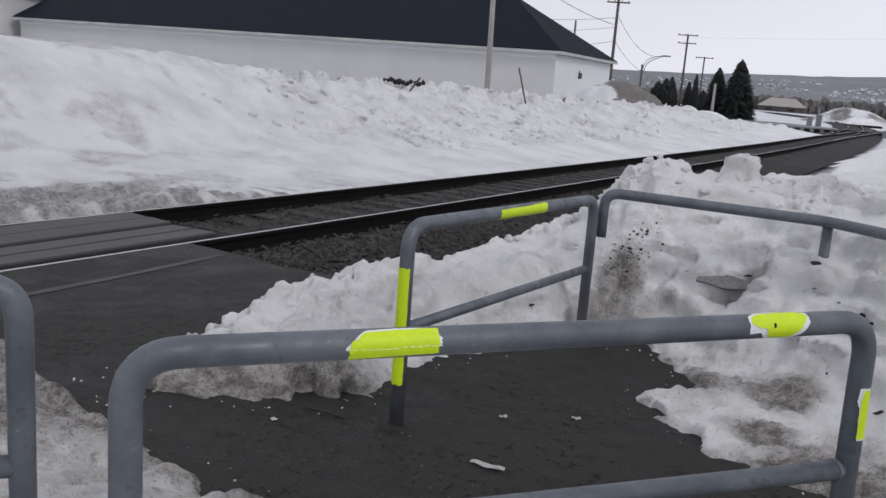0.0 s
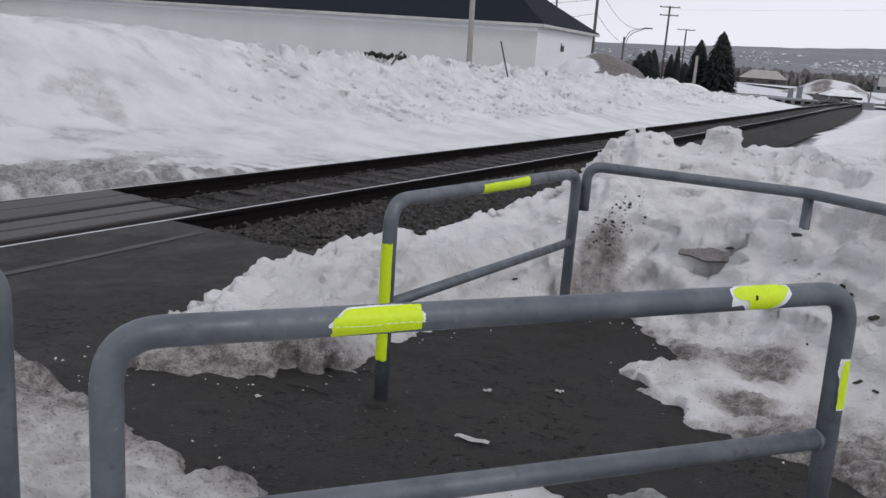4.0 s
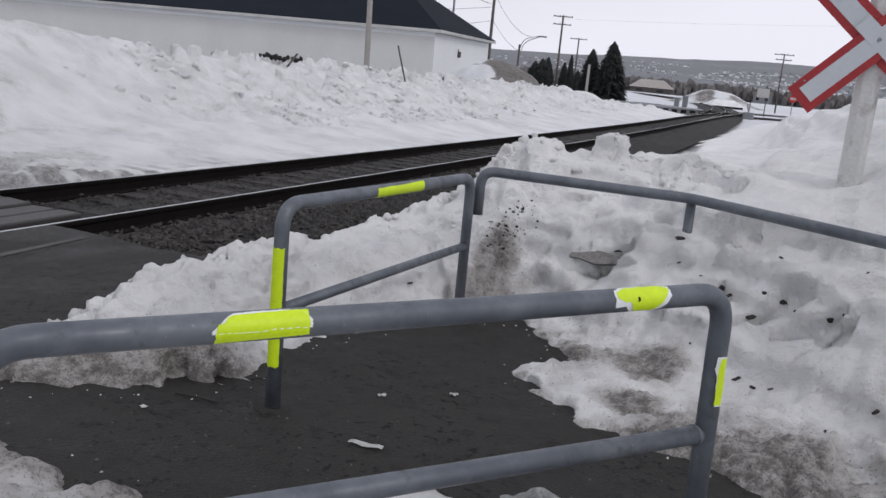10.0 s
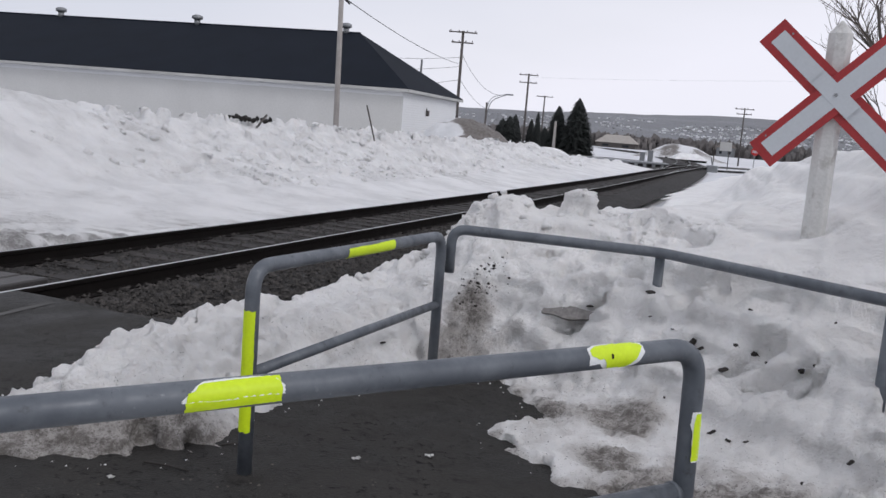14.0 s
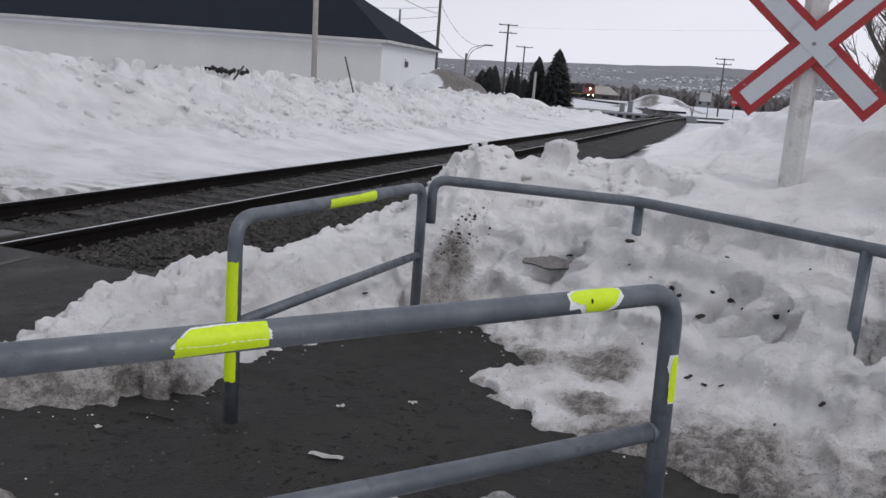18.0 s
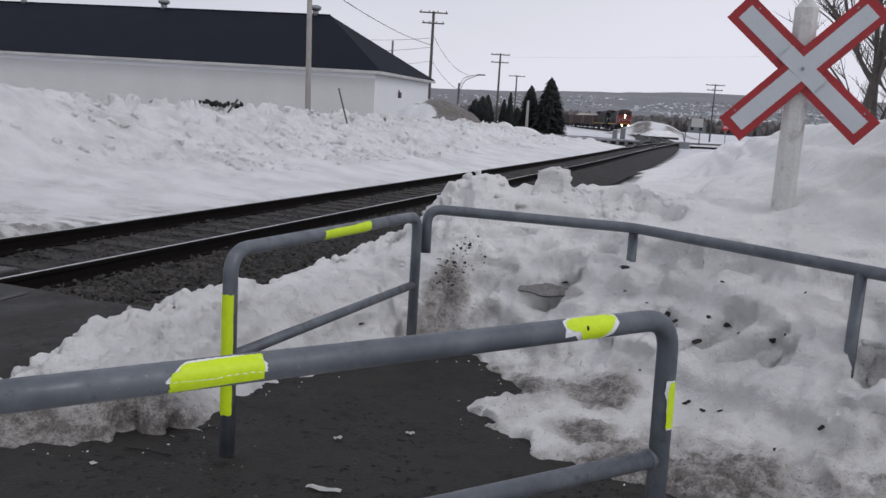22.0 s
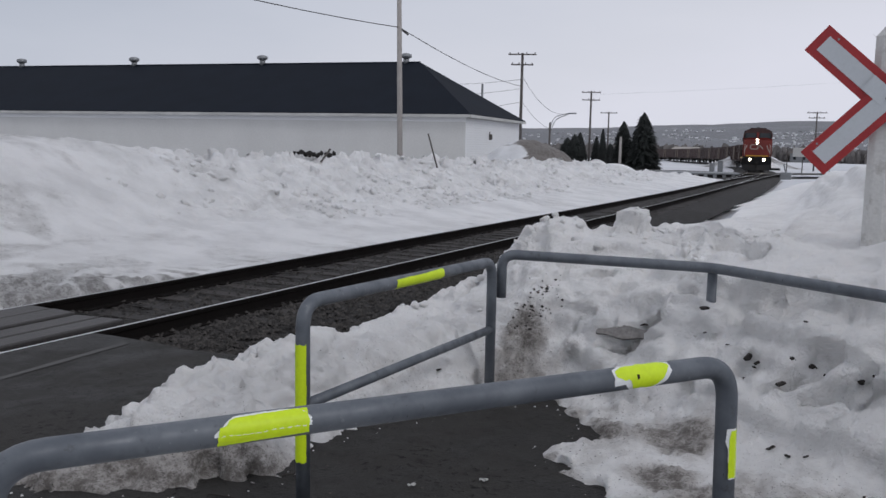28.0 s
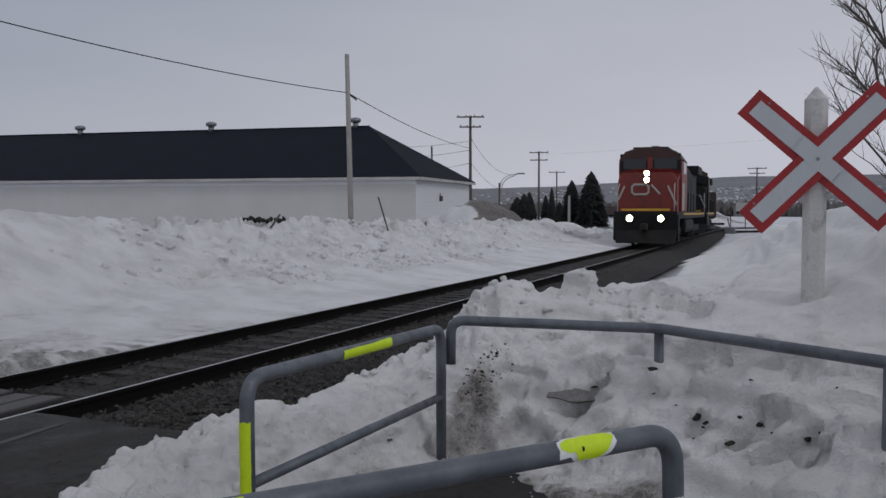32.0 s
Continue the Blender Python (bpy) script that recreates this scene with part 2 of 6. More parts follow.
class Nodes:
    """Short hand for wiring one material."""

    def __init__(self, name, rough, spec=0.5, metal=0.0):
        self.m = bpy.data.materials.new(name)
        self.m.use_nodes = True
        self.n, self.l = self.m.node_tree.nodes, self.m.node_tree.links
        self.p = self.n["Principled BSDF"]
        self.p.inputs["Roughness"].default_value, self.p.inputs["Specular IOR Level"].default_value = rough, spec
        self.p.inputs["Metallic"].default_value = metal
        self.co = self.n.new("ShaderNodeTexCoord").outputs["Object"]

    def noise(self, scale, detail=5, rough=0.6, stretch=None):
        t = self.n.new("ShaderNodeTexNoise")
        t.inputs["Scale"].default_value, t.inputs["Detail"].default_value, t.inputs["Roughness"].default_value = scale, detail, rough
        where = self.co
        if stretch:
            mapping = self.n.new("ShaderNodeMapping")
            mapping.inputs["Scale"].default_value = stretch
            self.l.new(where, mapping.inputs["Vector"])
            where = mapping.outputs[0]
        self.l.new(where, t.inputs["Vector"])
        return t.outputs["Fac"]

    def cells(self, scale, out="Distance"):
        t = self.n.new("ShaderNodeTexVoronoi")
        t.inputs["Scale"].default_value = scale
        self.l.new(self.co, t.inputs["Vector"])
        return t.outputs[out]

    def ramp(self, v, a, b, lo=0.0, hi=1.0):
        t = self.n.new("ShaderNodeMapRange"); t.interpolation_type = "SMOOTHSTEP"
        for k, q in (("From Min", a), ("From Max", b), ("To Min", lo), ("To Max", hi)):
            t.inputs[k].default_value = q
        self.l.new(v, t.inputs["Value"])
        return t.outputs[0]

    def op(self, kind, a, b):
        t = self.n.new("ShaderNodeMath"); t.operation = kind
        for k, v in enumerate((a, b)):
            if isinstance(v, float):
                t.inputs[k].default_value = v
            else:
                self.l.new(v, t.inputs[k])
        return t.outputs[0]

    def mix(self, f, a, b):
        t = self.n.new("ShaderNodeMix"); t.data_type = "RGBA"
        self.l.new(f, t.inputs[0])
        for k, v in ((6, a), (7, b)):
            if isinstance(v, tuple):
                t.inputs[k].default_value = (*v, 1)
            else:
                self.l.new(v, t.inputs[k])
        return t.outputs[2]

    def done(self, colour, height=None, strength=0.5, distance=0.005, rough=None):
        self.l.new(colour, self.p.inputs["Base Color"])
        if rough is not None:
            self.l.new(rough, self.p.inputs["Roughness"])
        if height is not None:
            b = self.n.new("ShaderNodeBump")
            b.inputs["Strength"].default_value, b.inputs["Distance"].default_value = strength, distance
            self.l.new(height, b.inputs["Height"])
            self.l.new(b.outputs[0], self.p.inputs["Normal"])
        return self.m


def asphalt_material(name, base):
    """Worn asphalt: aggregate grains, tar-dark pits, damp and sandy patches."""
    k = Nodes(name, 0.75, 0.25)
    dark, pale = tuple(0.30 * c for c in base), tuple(2.1 * c for c in base)
    patches, mottle, grain = k.noise(1.1, 6, 0.62), k.noise(9, 6, 0.7), k.noise(120, 3, 0.7)
    stones = k.cells(95.0)
    colour = k.mix(k.ramp(patches, 0.38, 0.62), tuple(0.62 * c for c in base), tuple(1.25 * c for c in base))
    colour = k.mix(k.ramp(mottle, 0.52, 0.68, 0.0, 0.45), colour, tuple(1.45 * c for c in base))
    colour = k.mix(k.ramp(mottle, 0.47, 0.34, 0.0, 0.75), colour, tuple(0.42 * c for c in base))
    colour = k.mix(k.ramp(grain, 0.55, 0.68, 0.0, 0.75), colour, pale)
    pits = k.op("MULTIPLY", k.ramp(k.noise(26, 3, 0.55), 0.59, 0.64), k.ramp(k.noise(2.3, 4, 0.6), 0.38, 0.55))
    colour = k.mix(pits, colour, dark)
    height = k.op("ADD", k.op("ADD", k.op("MULTIPLY", stones, 0.5), k.op("MULTIPLY", grain, 0.6)), k.op("MULTIPLY", pits, -1.2))
    return k.done(colour, height, 0.9, 0.006, k.ramp(patches, 0.38, 0.6, 0.55, 0.85))


def pipe_material(name):
    """Weathered galvanised pipe with grey-blue paint, rubbed pale spots and dark scuffs."""
    k = Nodes(name, 0.5, 0.5, 0.15)
    cloud, blotch, fine = k.noise(5, 6, 0.65), k.noise(17, 7, 0.68), k.noise(110, 4, 0.7)
    colour = k.mix(k.ramp(cloud, 0.36, 0.64), (0.088, 0.100, 0.118), (0.135, 0.150, 0.170))
    colour = k.mix(k.ramp(blotch, 0.58, 0.70, 0.0, 0.6), colour, (0.060, 0.063, 0.068))
    scuff = k.op("MULTIPLY", k.ramp(k.noise(44, 5, 0.7), 0.60, 0.68), k.ramp(cloud, 0.48, 0.6))
    colour = k.mix(k.op("MULTIPLY", scuff, 0.65), colour, (0.26, 0.275, 0.29))
    chip = k.ramp(k.noise(60, 3, 0.6, (1.0, 1.0, 0.35)), 0.71, 0.75, 0.0, 0.9)
    colour = k.mix(chip, colour, (0.022, 0.02, 0.02))
    return k.done(colour, k.op("ADD", k.op("MULTIPLY", fine, 0.4), k.op("MULTIPLY", chip, -1.0)), 0.35, 0.0015, k.ramp(blotch, 0.35, 0.7, 0.38, 0.66))


def glow(name, colour, strength):
    m = bpy.data.materials.new(name)
    m.use_nodes = True
    p = m.node_tree.nodes["Principled BSDF"]
    p.inputs["Base Color"].default_value = (*colour, 1)
    p.inputs["Emission Color"].default_value = (*colour, 1)
    p.inputs["Emission Strength"].default_value = strength
    return m


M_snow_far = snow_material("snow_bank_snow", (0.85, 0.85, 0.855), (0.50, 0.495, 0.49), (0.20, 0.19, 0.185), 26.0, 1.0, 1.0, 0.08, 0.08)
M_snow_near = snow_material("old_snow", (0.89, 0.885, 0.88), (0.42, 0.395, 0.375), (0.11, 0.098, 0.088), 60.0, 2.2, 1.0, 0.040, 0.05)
M_ice = material("grey_ice", (0.20, 0.19, 0.185), 0.6, 0, 0.4, 6, 60, 0.3, (0.08, 0.07, 0.06), 0.3, 8)
M_asphalt = asphalt_material("wet_asphalt", (0.0258, 0.0243, 0.0225))
M_seam = material("pale_seam", (0.062, 0.060, 0.058), 0.8, 0, 0.5, 3, 40, 0.3)
M_ballast = material("ballast", (0.024, 0.022, 0.021), 0.85, 0, 0.5, 3, 45, 1.0, (0.015, 0.013, 0.012), 0.6, 9, bump_distance=0.03)
M_stone = material("crushed_stone", (0.042, 0.038, 0.035), 0.85, 0, 0.2, 6, 60, 0.3, island=0.6)
M_tie = material("creosoted_timber", (0.027, 0.023, 0.021), 0.8, 0, 0.35, 3, 40, 0.6, per_object=0.3)
M_rail_side = material("rail_side", (0.009, 0.0075, 0.007), 0.9, 0.0, 0.3, 5, 60, 0.3, spec=0.1)
M_rail_top = material("rail_head", (0.66, 0.66, 0.66), 0.42, 1.0, 0.15, 3, 40, 0.1)
M_plank = material("crossing_plank", (0.035, 0.032, 0.031), 0.55, 0, 0.35, 2, 30, 0.5, per_object=0.25)
M_pipe = pipe_material("galvanised_pipe")
M_tape = material("neon_tape", (0.60, 0.79, 0.005), 0.5, 0, 0.08, 20, 90, 0.1, bump_distance=0.002)
M_tape_back = material("torn_tape_backing", (0.75, 0.77, 0.78), 0.6, 0, 0.08, 20, 90, 0.2, bump_distance=0.002)
M_siding = material("white_siding", (0.56, 0.56, 0.55), 0.6, 0, 0.08, 0.4, 8, 0.1)
M_eaves = material("weathered_eaves", (0.42, 0.42, 0.41), 0.7, 0, 0.35, 0.8, 12, 0.2)
M_trim = material("white_trim", (0.72, 0.73, 0.74), 0.5, 0, 0.05, 1, 20, 0.05)
M_roof = material("dark_shingle", (0.008, 0.0115, 0.019), 0.85, 0, 0.25, 0.5, 12, 0.3, spec=0.15)
M_wood_pole = material("weathered_pole", (0.32, 0.30, 0.285), 0.8, 0, 0.2, 3, 30, 0.4)
M_dark_pole = material("dark_pole", (0.09, 0.08, 0.075), 0.8, 0, 0.2, 3, 30, 0.4)
M_metal = material("grey_metal", (0.25, 0.26, 0.27), 0.5, 0.6, 0.1, 6, 50, 0.1)
M_wire = material("black_wire", (0.02, 0.02, 0.022), 0.6)
M_sign_white = material("sign_white", (0.50, 0.53, 0.56), 0.45, 0, 0.06, 5, 60, 0.05)
M_sign_red = material("sign_red", (0.32, 0.020, 0.023), 0.5, 0, 0.18, 8, 60, 0.05)
M_post_white = material("painted_post", (0.55, 0.55, 0.54), 0.65, 0, 0.14, 5, 50, 0.3, (0.24, 0.22, 0.20), 0.22, 6)
M_red = material("locomotive_red", (0.18, 0.020, 0.014), 0.45, 0, 0.15, 1.5, 20, 0.05, (0.07, 0.02, 0.017), 0.3, 2)
M_maroon = material("sooty_maroon", (0.045, 0.016, 0.014), 0.6, 0, 0.35, 2, 20, 0.1)
M_black = material("locomotive_black", (0.009, 0.009, 0.0095), 0.6, 0, 0.3, 1.5, 20, 0.1, spec=0.25)
M_car = material("freight_car_brown", (0.055, 0.034, 0.031), 0.75, 0, 0.3, 1, 12, 0.1, per_object=0.35)
M_lwhite = material("logo_white", (0.40, 0.37, 0.34), 0.5)
M_yellow = material("stripe_yellow", (0.62, 0.36, 0.03), 0.5)
M_glass = material("cab_glass", (0.02, 0.025, 0.03), 0.08, 0, 0.05, 2, 10, 0.0)
M_steel_dark = material("bogie_steel", (0.013, 0.012, 0.011), 0.8, 0.1, 0.2, 3, 30, 0.2)
M_needle = material("spruce_needles", (0.0095, 0.0125, 0.0115), 0.8, 0, 0.3, 1, 20, 0.0, island=0.5)
M_bark = material("bare_bark", (0.085, 0.075, 0.068), 0.85, 0, 0.25, 4, 40, 0.4)
M_twig = material("bare_twigs", (0.10, 0.085, 0.075), 0.9, 0, 0.2, 4, 40, 0.0, island=0.3)
M_sand = material("dull_brown", (0.15, 0.13, 0.115), 0.9, 0, 0.2, 1, 12, 0.4)
M_heap = snow_material("sand_and_snow", (0.72, 0.73, 0.75), (0.15, 0.132, 0.118), (0.10, 0.088, 0.08), 12.0, 0.7, 0.8, 0.08, 0.06)
M_stop = material("stop_red", (0.45, 0.02, 0.02), 0.5)
M_bulb = glow("headlight", (1.0, 0.80, 0.50), 14.0)
M_paper = material("paper_scrap", (0.72, 0.72, 0.70), 0.7, 0, 0.08, 30, 120, 0.2)
M_leaf = material("wet_leaf", (0.018, 0.014, 0.012), 0.7, 0, 0.3, 30, 100, 0.3)


# ---- mesh helpers ----
def finish(bm, smooth_faces=True):
    data = bpy.data.meshes.new("mesh")
    bmesh.ops.recalc_face_normals(bm, faces=bm.faces[:])
    if smooth_faces:
        for f in bm.faces:
            f.smooth = True
    bm.to_mesh(data)
    bm.free()
    return data


def part(name, bm, mat, parent=None, label="", smooth_faces=False, matrix=None):
    data = bm if isinstance(bm, bpy.types.Mesh) else finish(bm, smooth_faces)
    if not data.materials:
        for one in mat if isinstance(mat, (list, tuple)) else [mat]:
            data.materials.append(one)
    ob = new(name, data)
    ob.parent = parent
    if matrix is not None:
        ob.matrix_basis = matrix
    return tagged(ob, label)


def thing(name, label, category, group="", kind="", m=None):
    ob = new(name)
    ob.empty_display_size = 0.1
    if m is not None:
        ob.matrix_basis = m
    return tagged(ob, label, category, group, kind)


def box(bm, centre, size, m=None, bevel=0.0):
    got = bmesh.ops.create_cube(bm, size=1, matrix=(m or Matrix()) @ Matrix.Translation(centre) @ Matrix.Diagonal((*size, 1)))
    if bevel:
        edges = list({e for v in got["verts"] for e in v.link_edges})
        bmesh.ops.bevel(bm, geom=edges, offset=bevel, segments=2, profile=0.5, affect="EDGES")
    return bm


def tube(bm, points, radius, sides=12, radii=None, cap=True, squash=1.0):
    """A round pipe along points."""
    pts = [Vector(p) for p in points]
    rings, side = [], None
    for i, p in enumerate(pts):
        d = (pts[min(i + 1, len(pts) - 1)] - pts[max(i - 1, 0)]).normalized()
        if side is None:
            side = d.cross(Vector((0, 0, 1)) if abs(d.z) < 0.9 else Vector((0, 1, 0))).normalized()
        side = (side - d * side.dot(d)).normalized()
        up = d.cross(side)
        rr = radii[i] if radii else radius
        rings.append([bm.verts.new(p + rr * (math.cos(a) * side + squash * math.sin(a) * up)) for a in (2 * math.pi * k / sides for k in range(sides))])
    for a, b in zip(rings, rings[1:]):
        for k in range(sides):
            bm.faces.new((a[k], a[(k + 1) % sides], b[(k + 1) % sides], b[k]))
    if cap:
        bm.faces.new(rings[0][::-1])
        bm.faces.new(rings[-1])
    return bm


def bent(points, radius, steps=7):
    """Points of a line with its inner corners rounded."""
    pts = [Vector(p) for p in points]
    out = [pts[0]]
    for a, b, c in zip(pts, pts[1:], pts[2:]):
        u, v = (a - b).normalized(), (c - b).normalized()
        p, q = b + u * radius, b + v * radius
        for k in range(steps + 1):
            s = k / steps
            out.append((1 - s) ** 2 * p + 2 * s * (1 - s) * b + s * s * q)
    return out + [pts[-1]]


SURFACE = {}


def sheet(name, xs, ys, height, mat, keep=None, label="", category="", kind="stuff", dirt=None, crumple=None):
    """A sheet of ground or snow over a grid: height(X, Y) in metres; keep(X, Y, Z) picks its corners; crumple(X, Y, Z) pushes it along its normals."""
    X, Y = np.meshgrid(xs, ys)
    Z = height(X, Y)
    nx, ny = len(xs), len(ys)
    on = np.ones(Z.shape, bool) if keep is None else keep(X, Y, Z)
    idx = np.arange(nx * ny).reshape(ny, nx)
    quads = np.stack([idx[:-1, :-1], idx[:-1, 1:], idx[1:, 1:], idx[1:, :-1]], -1).reshape(-1, 4)
    quads = quads[on.ravel()[quads].any(1)]
    used, inverse = np.unique(quads, return_inverse=True)
    P = np.stack([X, Y, Z], -1)
    if crumple is not None:
        zx, zy = np.gradient(Z, np.asarray(xs, float), axis=1), np.gradient(Z, np.asarray(ys, float), axis=0)
        N = np.stack([-zx, -zy, np.ones_like(Z)], -1)
        N /= np.linalg.norm(N, axis=-1, keepdims=True)
        P = P + N * crumple(X, Y, Z)[..., None]
    verts = P.reshape(-1, 3)[used]
    SURFACE[name] = verts
    data = bpy.data.meshes.new(name)
    data.from_pydata(verts.tolist(), [], inverse.reshape(-1, 4).tolist())
    data.polygons.foreach_set("use_smooth", [True] * len(data.polygons))
    if dirt is not None:
        spread = np.broadcast_to(np.clip(dirt(X, Y), 0, 1), X.shape).ravel()[used]
        data.attributes.new("dirt", "FLOAT", "POINT").data.foreach_set("value", spread.astype(np.float32))
    for one in mat if isinstance(mat, (list, tuple)) else [mat]:
        data.materials.append(one)
    return tagged(new(name, data), label, category, "", kind)


def inside(poly, X, Y):
    """Distance to a polygon's edge, positive inside."""
    P = np.array(poly, float)
    dist = np.full(X.shape, 1e9)
    odd = np.zeros(X.shape, bool)
    for (ax, ay), (bx, by) in zip(P, np.roll(P, -1, 0)):
        dx, dy = bx - ax, by - ay
        s = np.clip(((X - ax) * dx + (Y - ay) * dy) / (dx * dx + dy * dy), 0, 1)
        dist = np.minimum(dist, np.hypot(X - ax - s * dx, Y - ay - s * dy))
        odd ^= ((ay > Y) != (by > Y)) & (X < dx * (Y - ay) / (dy if dy else 1e-9) + ax)
    return np.where(odd, dist, -dist)


def spaced(stops):
    """Grid lines: (start, step) pairs and a last end."""
    out = []
    for (a, step), (b, _) in zip(stops, stops[1:]):
        n = max(1, round((b - a) / step))
        out += [a + (b - a) * k / n for k in range(n)]
    return np.array(out + [stops[-1][0]])


# ---- ground to the horizon ----
def land(X, Y):
    r = np.hypot(X, Y)
    z = grade(np.clip(Y, 0, 250)) - 0.50 + 0.12 * smooth((r - 60) / 60) + 0.40 * smooth((X + 3.5) / 3) * smooth((6 - Y) / 4) * smooth((40 - r) / 30)
    z = z - 24 * smooth((r - 300) / 700)
    ridge = 105 + 30 * fbm(X / 900, Y / 900, 3, 5) + 14 * fbm(X / 160, Y / 160, 3, 9)
    ridge = ridge - 40 * smooth((-X - 200) / 900)
    z = z + (ridge + 24) * smooth((r - 1300) / 2000) + 3 * fbm(X / 70, Y / 70, 3, 2) * smooth((r - 200) / 300)
    return z


gx = spaced([(-4200, 90), (-1800, 60), (-300, 12), (-60, 3), (-12, 1), (12, 4), (40, 6), (200, 40), (1000, 90), (4200, 90)])
gy = spaced([(-400, 60), (-60, 6), (-18, 2), (0, 1), (12, 2), (120, 5), (300, 20), (900, 50), (4200, 60)])
# the blue-grey wood tone has distance haze mixed into its colour
M_ground = snow_material("field_and_hazed_hills", (0.66, 0.67, 0.70), (0.135, 0.140, 0.155), (0.09, 0.092, 0.10), 0.25, 0.02, 0.2, 0.5, 0.05)


def cover(X, Y):
    """How much of the land is under leafless woods."""
    r = np.hypot(X, Y)
    woods = smooth((r - 270) / 80) * (0.95 + 0.5 * fbm(X / 120, Y / 120, 4, 14))
    hills = smooth((r - 1150) / 250) * (0.80 + 0.42 * smooth((r - 2500) / 500) + 3.0 * fbm(X / 420, Y / 230, 4, 15))
    return np.maximum(woods, hills)


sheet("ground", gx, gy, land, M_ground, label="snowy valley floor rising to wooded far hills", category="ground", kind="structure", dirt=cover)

# asphalt path over the line
path_poly = [(-5.0, 5.16), (-4.5, 5.0), (-3.0, 4.95), (-1.5, 5.1), (0.6, 4.2), (1.6, 2.2), (1.6, -14), (-3.0, -14), (-3.4, -4), (-5.80, -1.5), (-5.80, 5.22)]
px, py = spaced([(-5.80, 0.05), (1.6, 0.05)]), spaced([(-14, 0.25), (-2.5, 0.05), (5.3, 0.05)])


def path_height(X, Y):
    d = inside(path_poly, X, Y)
    return fall(X) - DROP + 0.012 * fbm(X * 1.5, Y * 1.5, 4, 3) - 0.06 * (1 - smooth((d + 0.03) / 0.08))


sheet("pavement", px, py, path_height, M_asphalt, lambda X, Y, Z: inside(path_poly, X, Y) > -0.06, "wet dark asphalt path over the railway", "path", "structure")
far_path = [(-12.5, -1.0), (-7.42, -1.0), (-7.42, 4.30), (-8.0, 4.2), (-12.5, 4.3)]
sheet("pavement_beyond", spaced([(-12.5, 0.1), (-7.42, 0.1)]), spaced([(-1, 0.1), (4.8, 0.1)]), lambda X, Y: 0.006 * fbm(X * 1.5, Y * 1.5, 4, 3) - 0.01 - DROP + 0 * X, M_asphalt, lambda X, Y, Z: inside(far_path, X, Y) > 0, "wet dark asphalt path beyond the rails", "path", "structure")

seam = bmesh.new()
seam_line = [(-4.98 - 0.012 * max(y - 1, 0) ** 2 + 0.02 * math.sin(2.1 * y), y) for y in np.arange(-2.6, 5.1, 0.1)]
for (ax, ay), (bx_, by_) in zip(seam_line, seam_line[1:]):
    w0, w1 = (0.030 + 0.022 * vnoise(q * 3.0, 0.5, 19) for q in (ay, by_))
    seam.faces.new([seam.verts.new((px_, py_, float(path_height(np.array(px_), np.array(py_))) + 0.004)) for px_, py_ in ((ax - w0, ay), (ax + w0, ay), (bx_ + w1, by_), (bx_ - w1, by_))])
bmesh.ops.remove_doubles(seam, verts=seam.verts[:], dist=0.002)
tagged(part("asphalt_seam", seam, M_seam, None), "pale worn seam in the asphalt beside the rails", "seam", "", "structure")

# ballast bed
bx = np.concatenate([-spaced([(1.25, 0.12), (2.6, 0.12)])[::-1][:-1], spaced([(-1.25, 0.1), (1.25, 0.1)]), spaced([(1.25, 0.12), (2.6, 0.12)])[1:]])
by = spaced([(-12, 0.4), (2, 0.1), (30, 0.3), (90, 2), (330, 4)])


def ballast(U, Y):
    off = np.abs(U)
    return grade(Y) - 0.172 - 0.13 * smooth((off - 1.25) / 1.3) + 0.05 * fbm(U * 4, Y * 4, 3, 8) + 0.03 * clods(U * 9, Y * 9, 4)


U, Yb = np.meshgrid(bx, by)
bed_data = bpy.data.meshes.new("ballast")
ids = np.arange(U.size).reshape(U.shape)
bed_data.from_pydata(np.stack([(track_x(Yb) + U).ravel(), Yb.ravel(), ballast(U, Yb).ravel()], -1).tolist(), [], np.stack([ids[:-1, :-1], ids[:-1, 1:], ids[1:, 1:], ids[1:, :-1]], -1).reshape(-1, 4).tolist())
bed_data.polygons.foreach_set("use_smooth", [True] * len(bed_data.polygons))
bed_data.materials.append(M_ballast)
tagged(new("ballast_bed", bed_data), "dark crushed-stone ballast under the railway line", "ballast", "", "stuff")

# loose stones on the near shoulder and between the rails
rng = np.random.default_rng(4)
stone_v, stone_f = [], []
for k in range(15000):
    y = 5.2 + 13 * rng.random() ** 1.6
    u = rng.uniform(-0.70, 0.70) if k % 6 == 0 else rng.uniform(0.80, 2.5)
    s = rng.uniform(0.012, 0.031)
    c = np.array([track_x(y) + u, y, float(ballast(np.array(u), np.array(y))) + 0.6 * s])
    t = rng.random() * 6.28
    base = len(stone_v)
    for a in range(4):
        q = t + a * 1.57 + rng.uniform(-0.3, 0.3)
        stone_v.append((c + s * np.array([math.cos(q), math.sin(q), rng.uniform(-0.5, 0.3)])).tolist())
    stone_v.append((c + s * np.array([rng.uniform(-0.3, 0.3), rng.uniform(-0.3, 0.3), rng.uniform(0.5, 0.95)])).tolist())
    stone_f += [(base + a, base + (a + 1) % 4, base + 4) for a in range(4)]
stone_data = bpy.data.meshes.new("stones")
stone_data.from_pydata(stone_v, [], stone_f)
stone_data.materials.append(M_stone)
tagged(new("loose_stones", stone_data), "loose grey crushed stones beside the rails", "gravel", "", "stuff")

# ---- railway track ----
track = thing("railway_track", "railway track of steel rails on dark timber ties", "railway track")


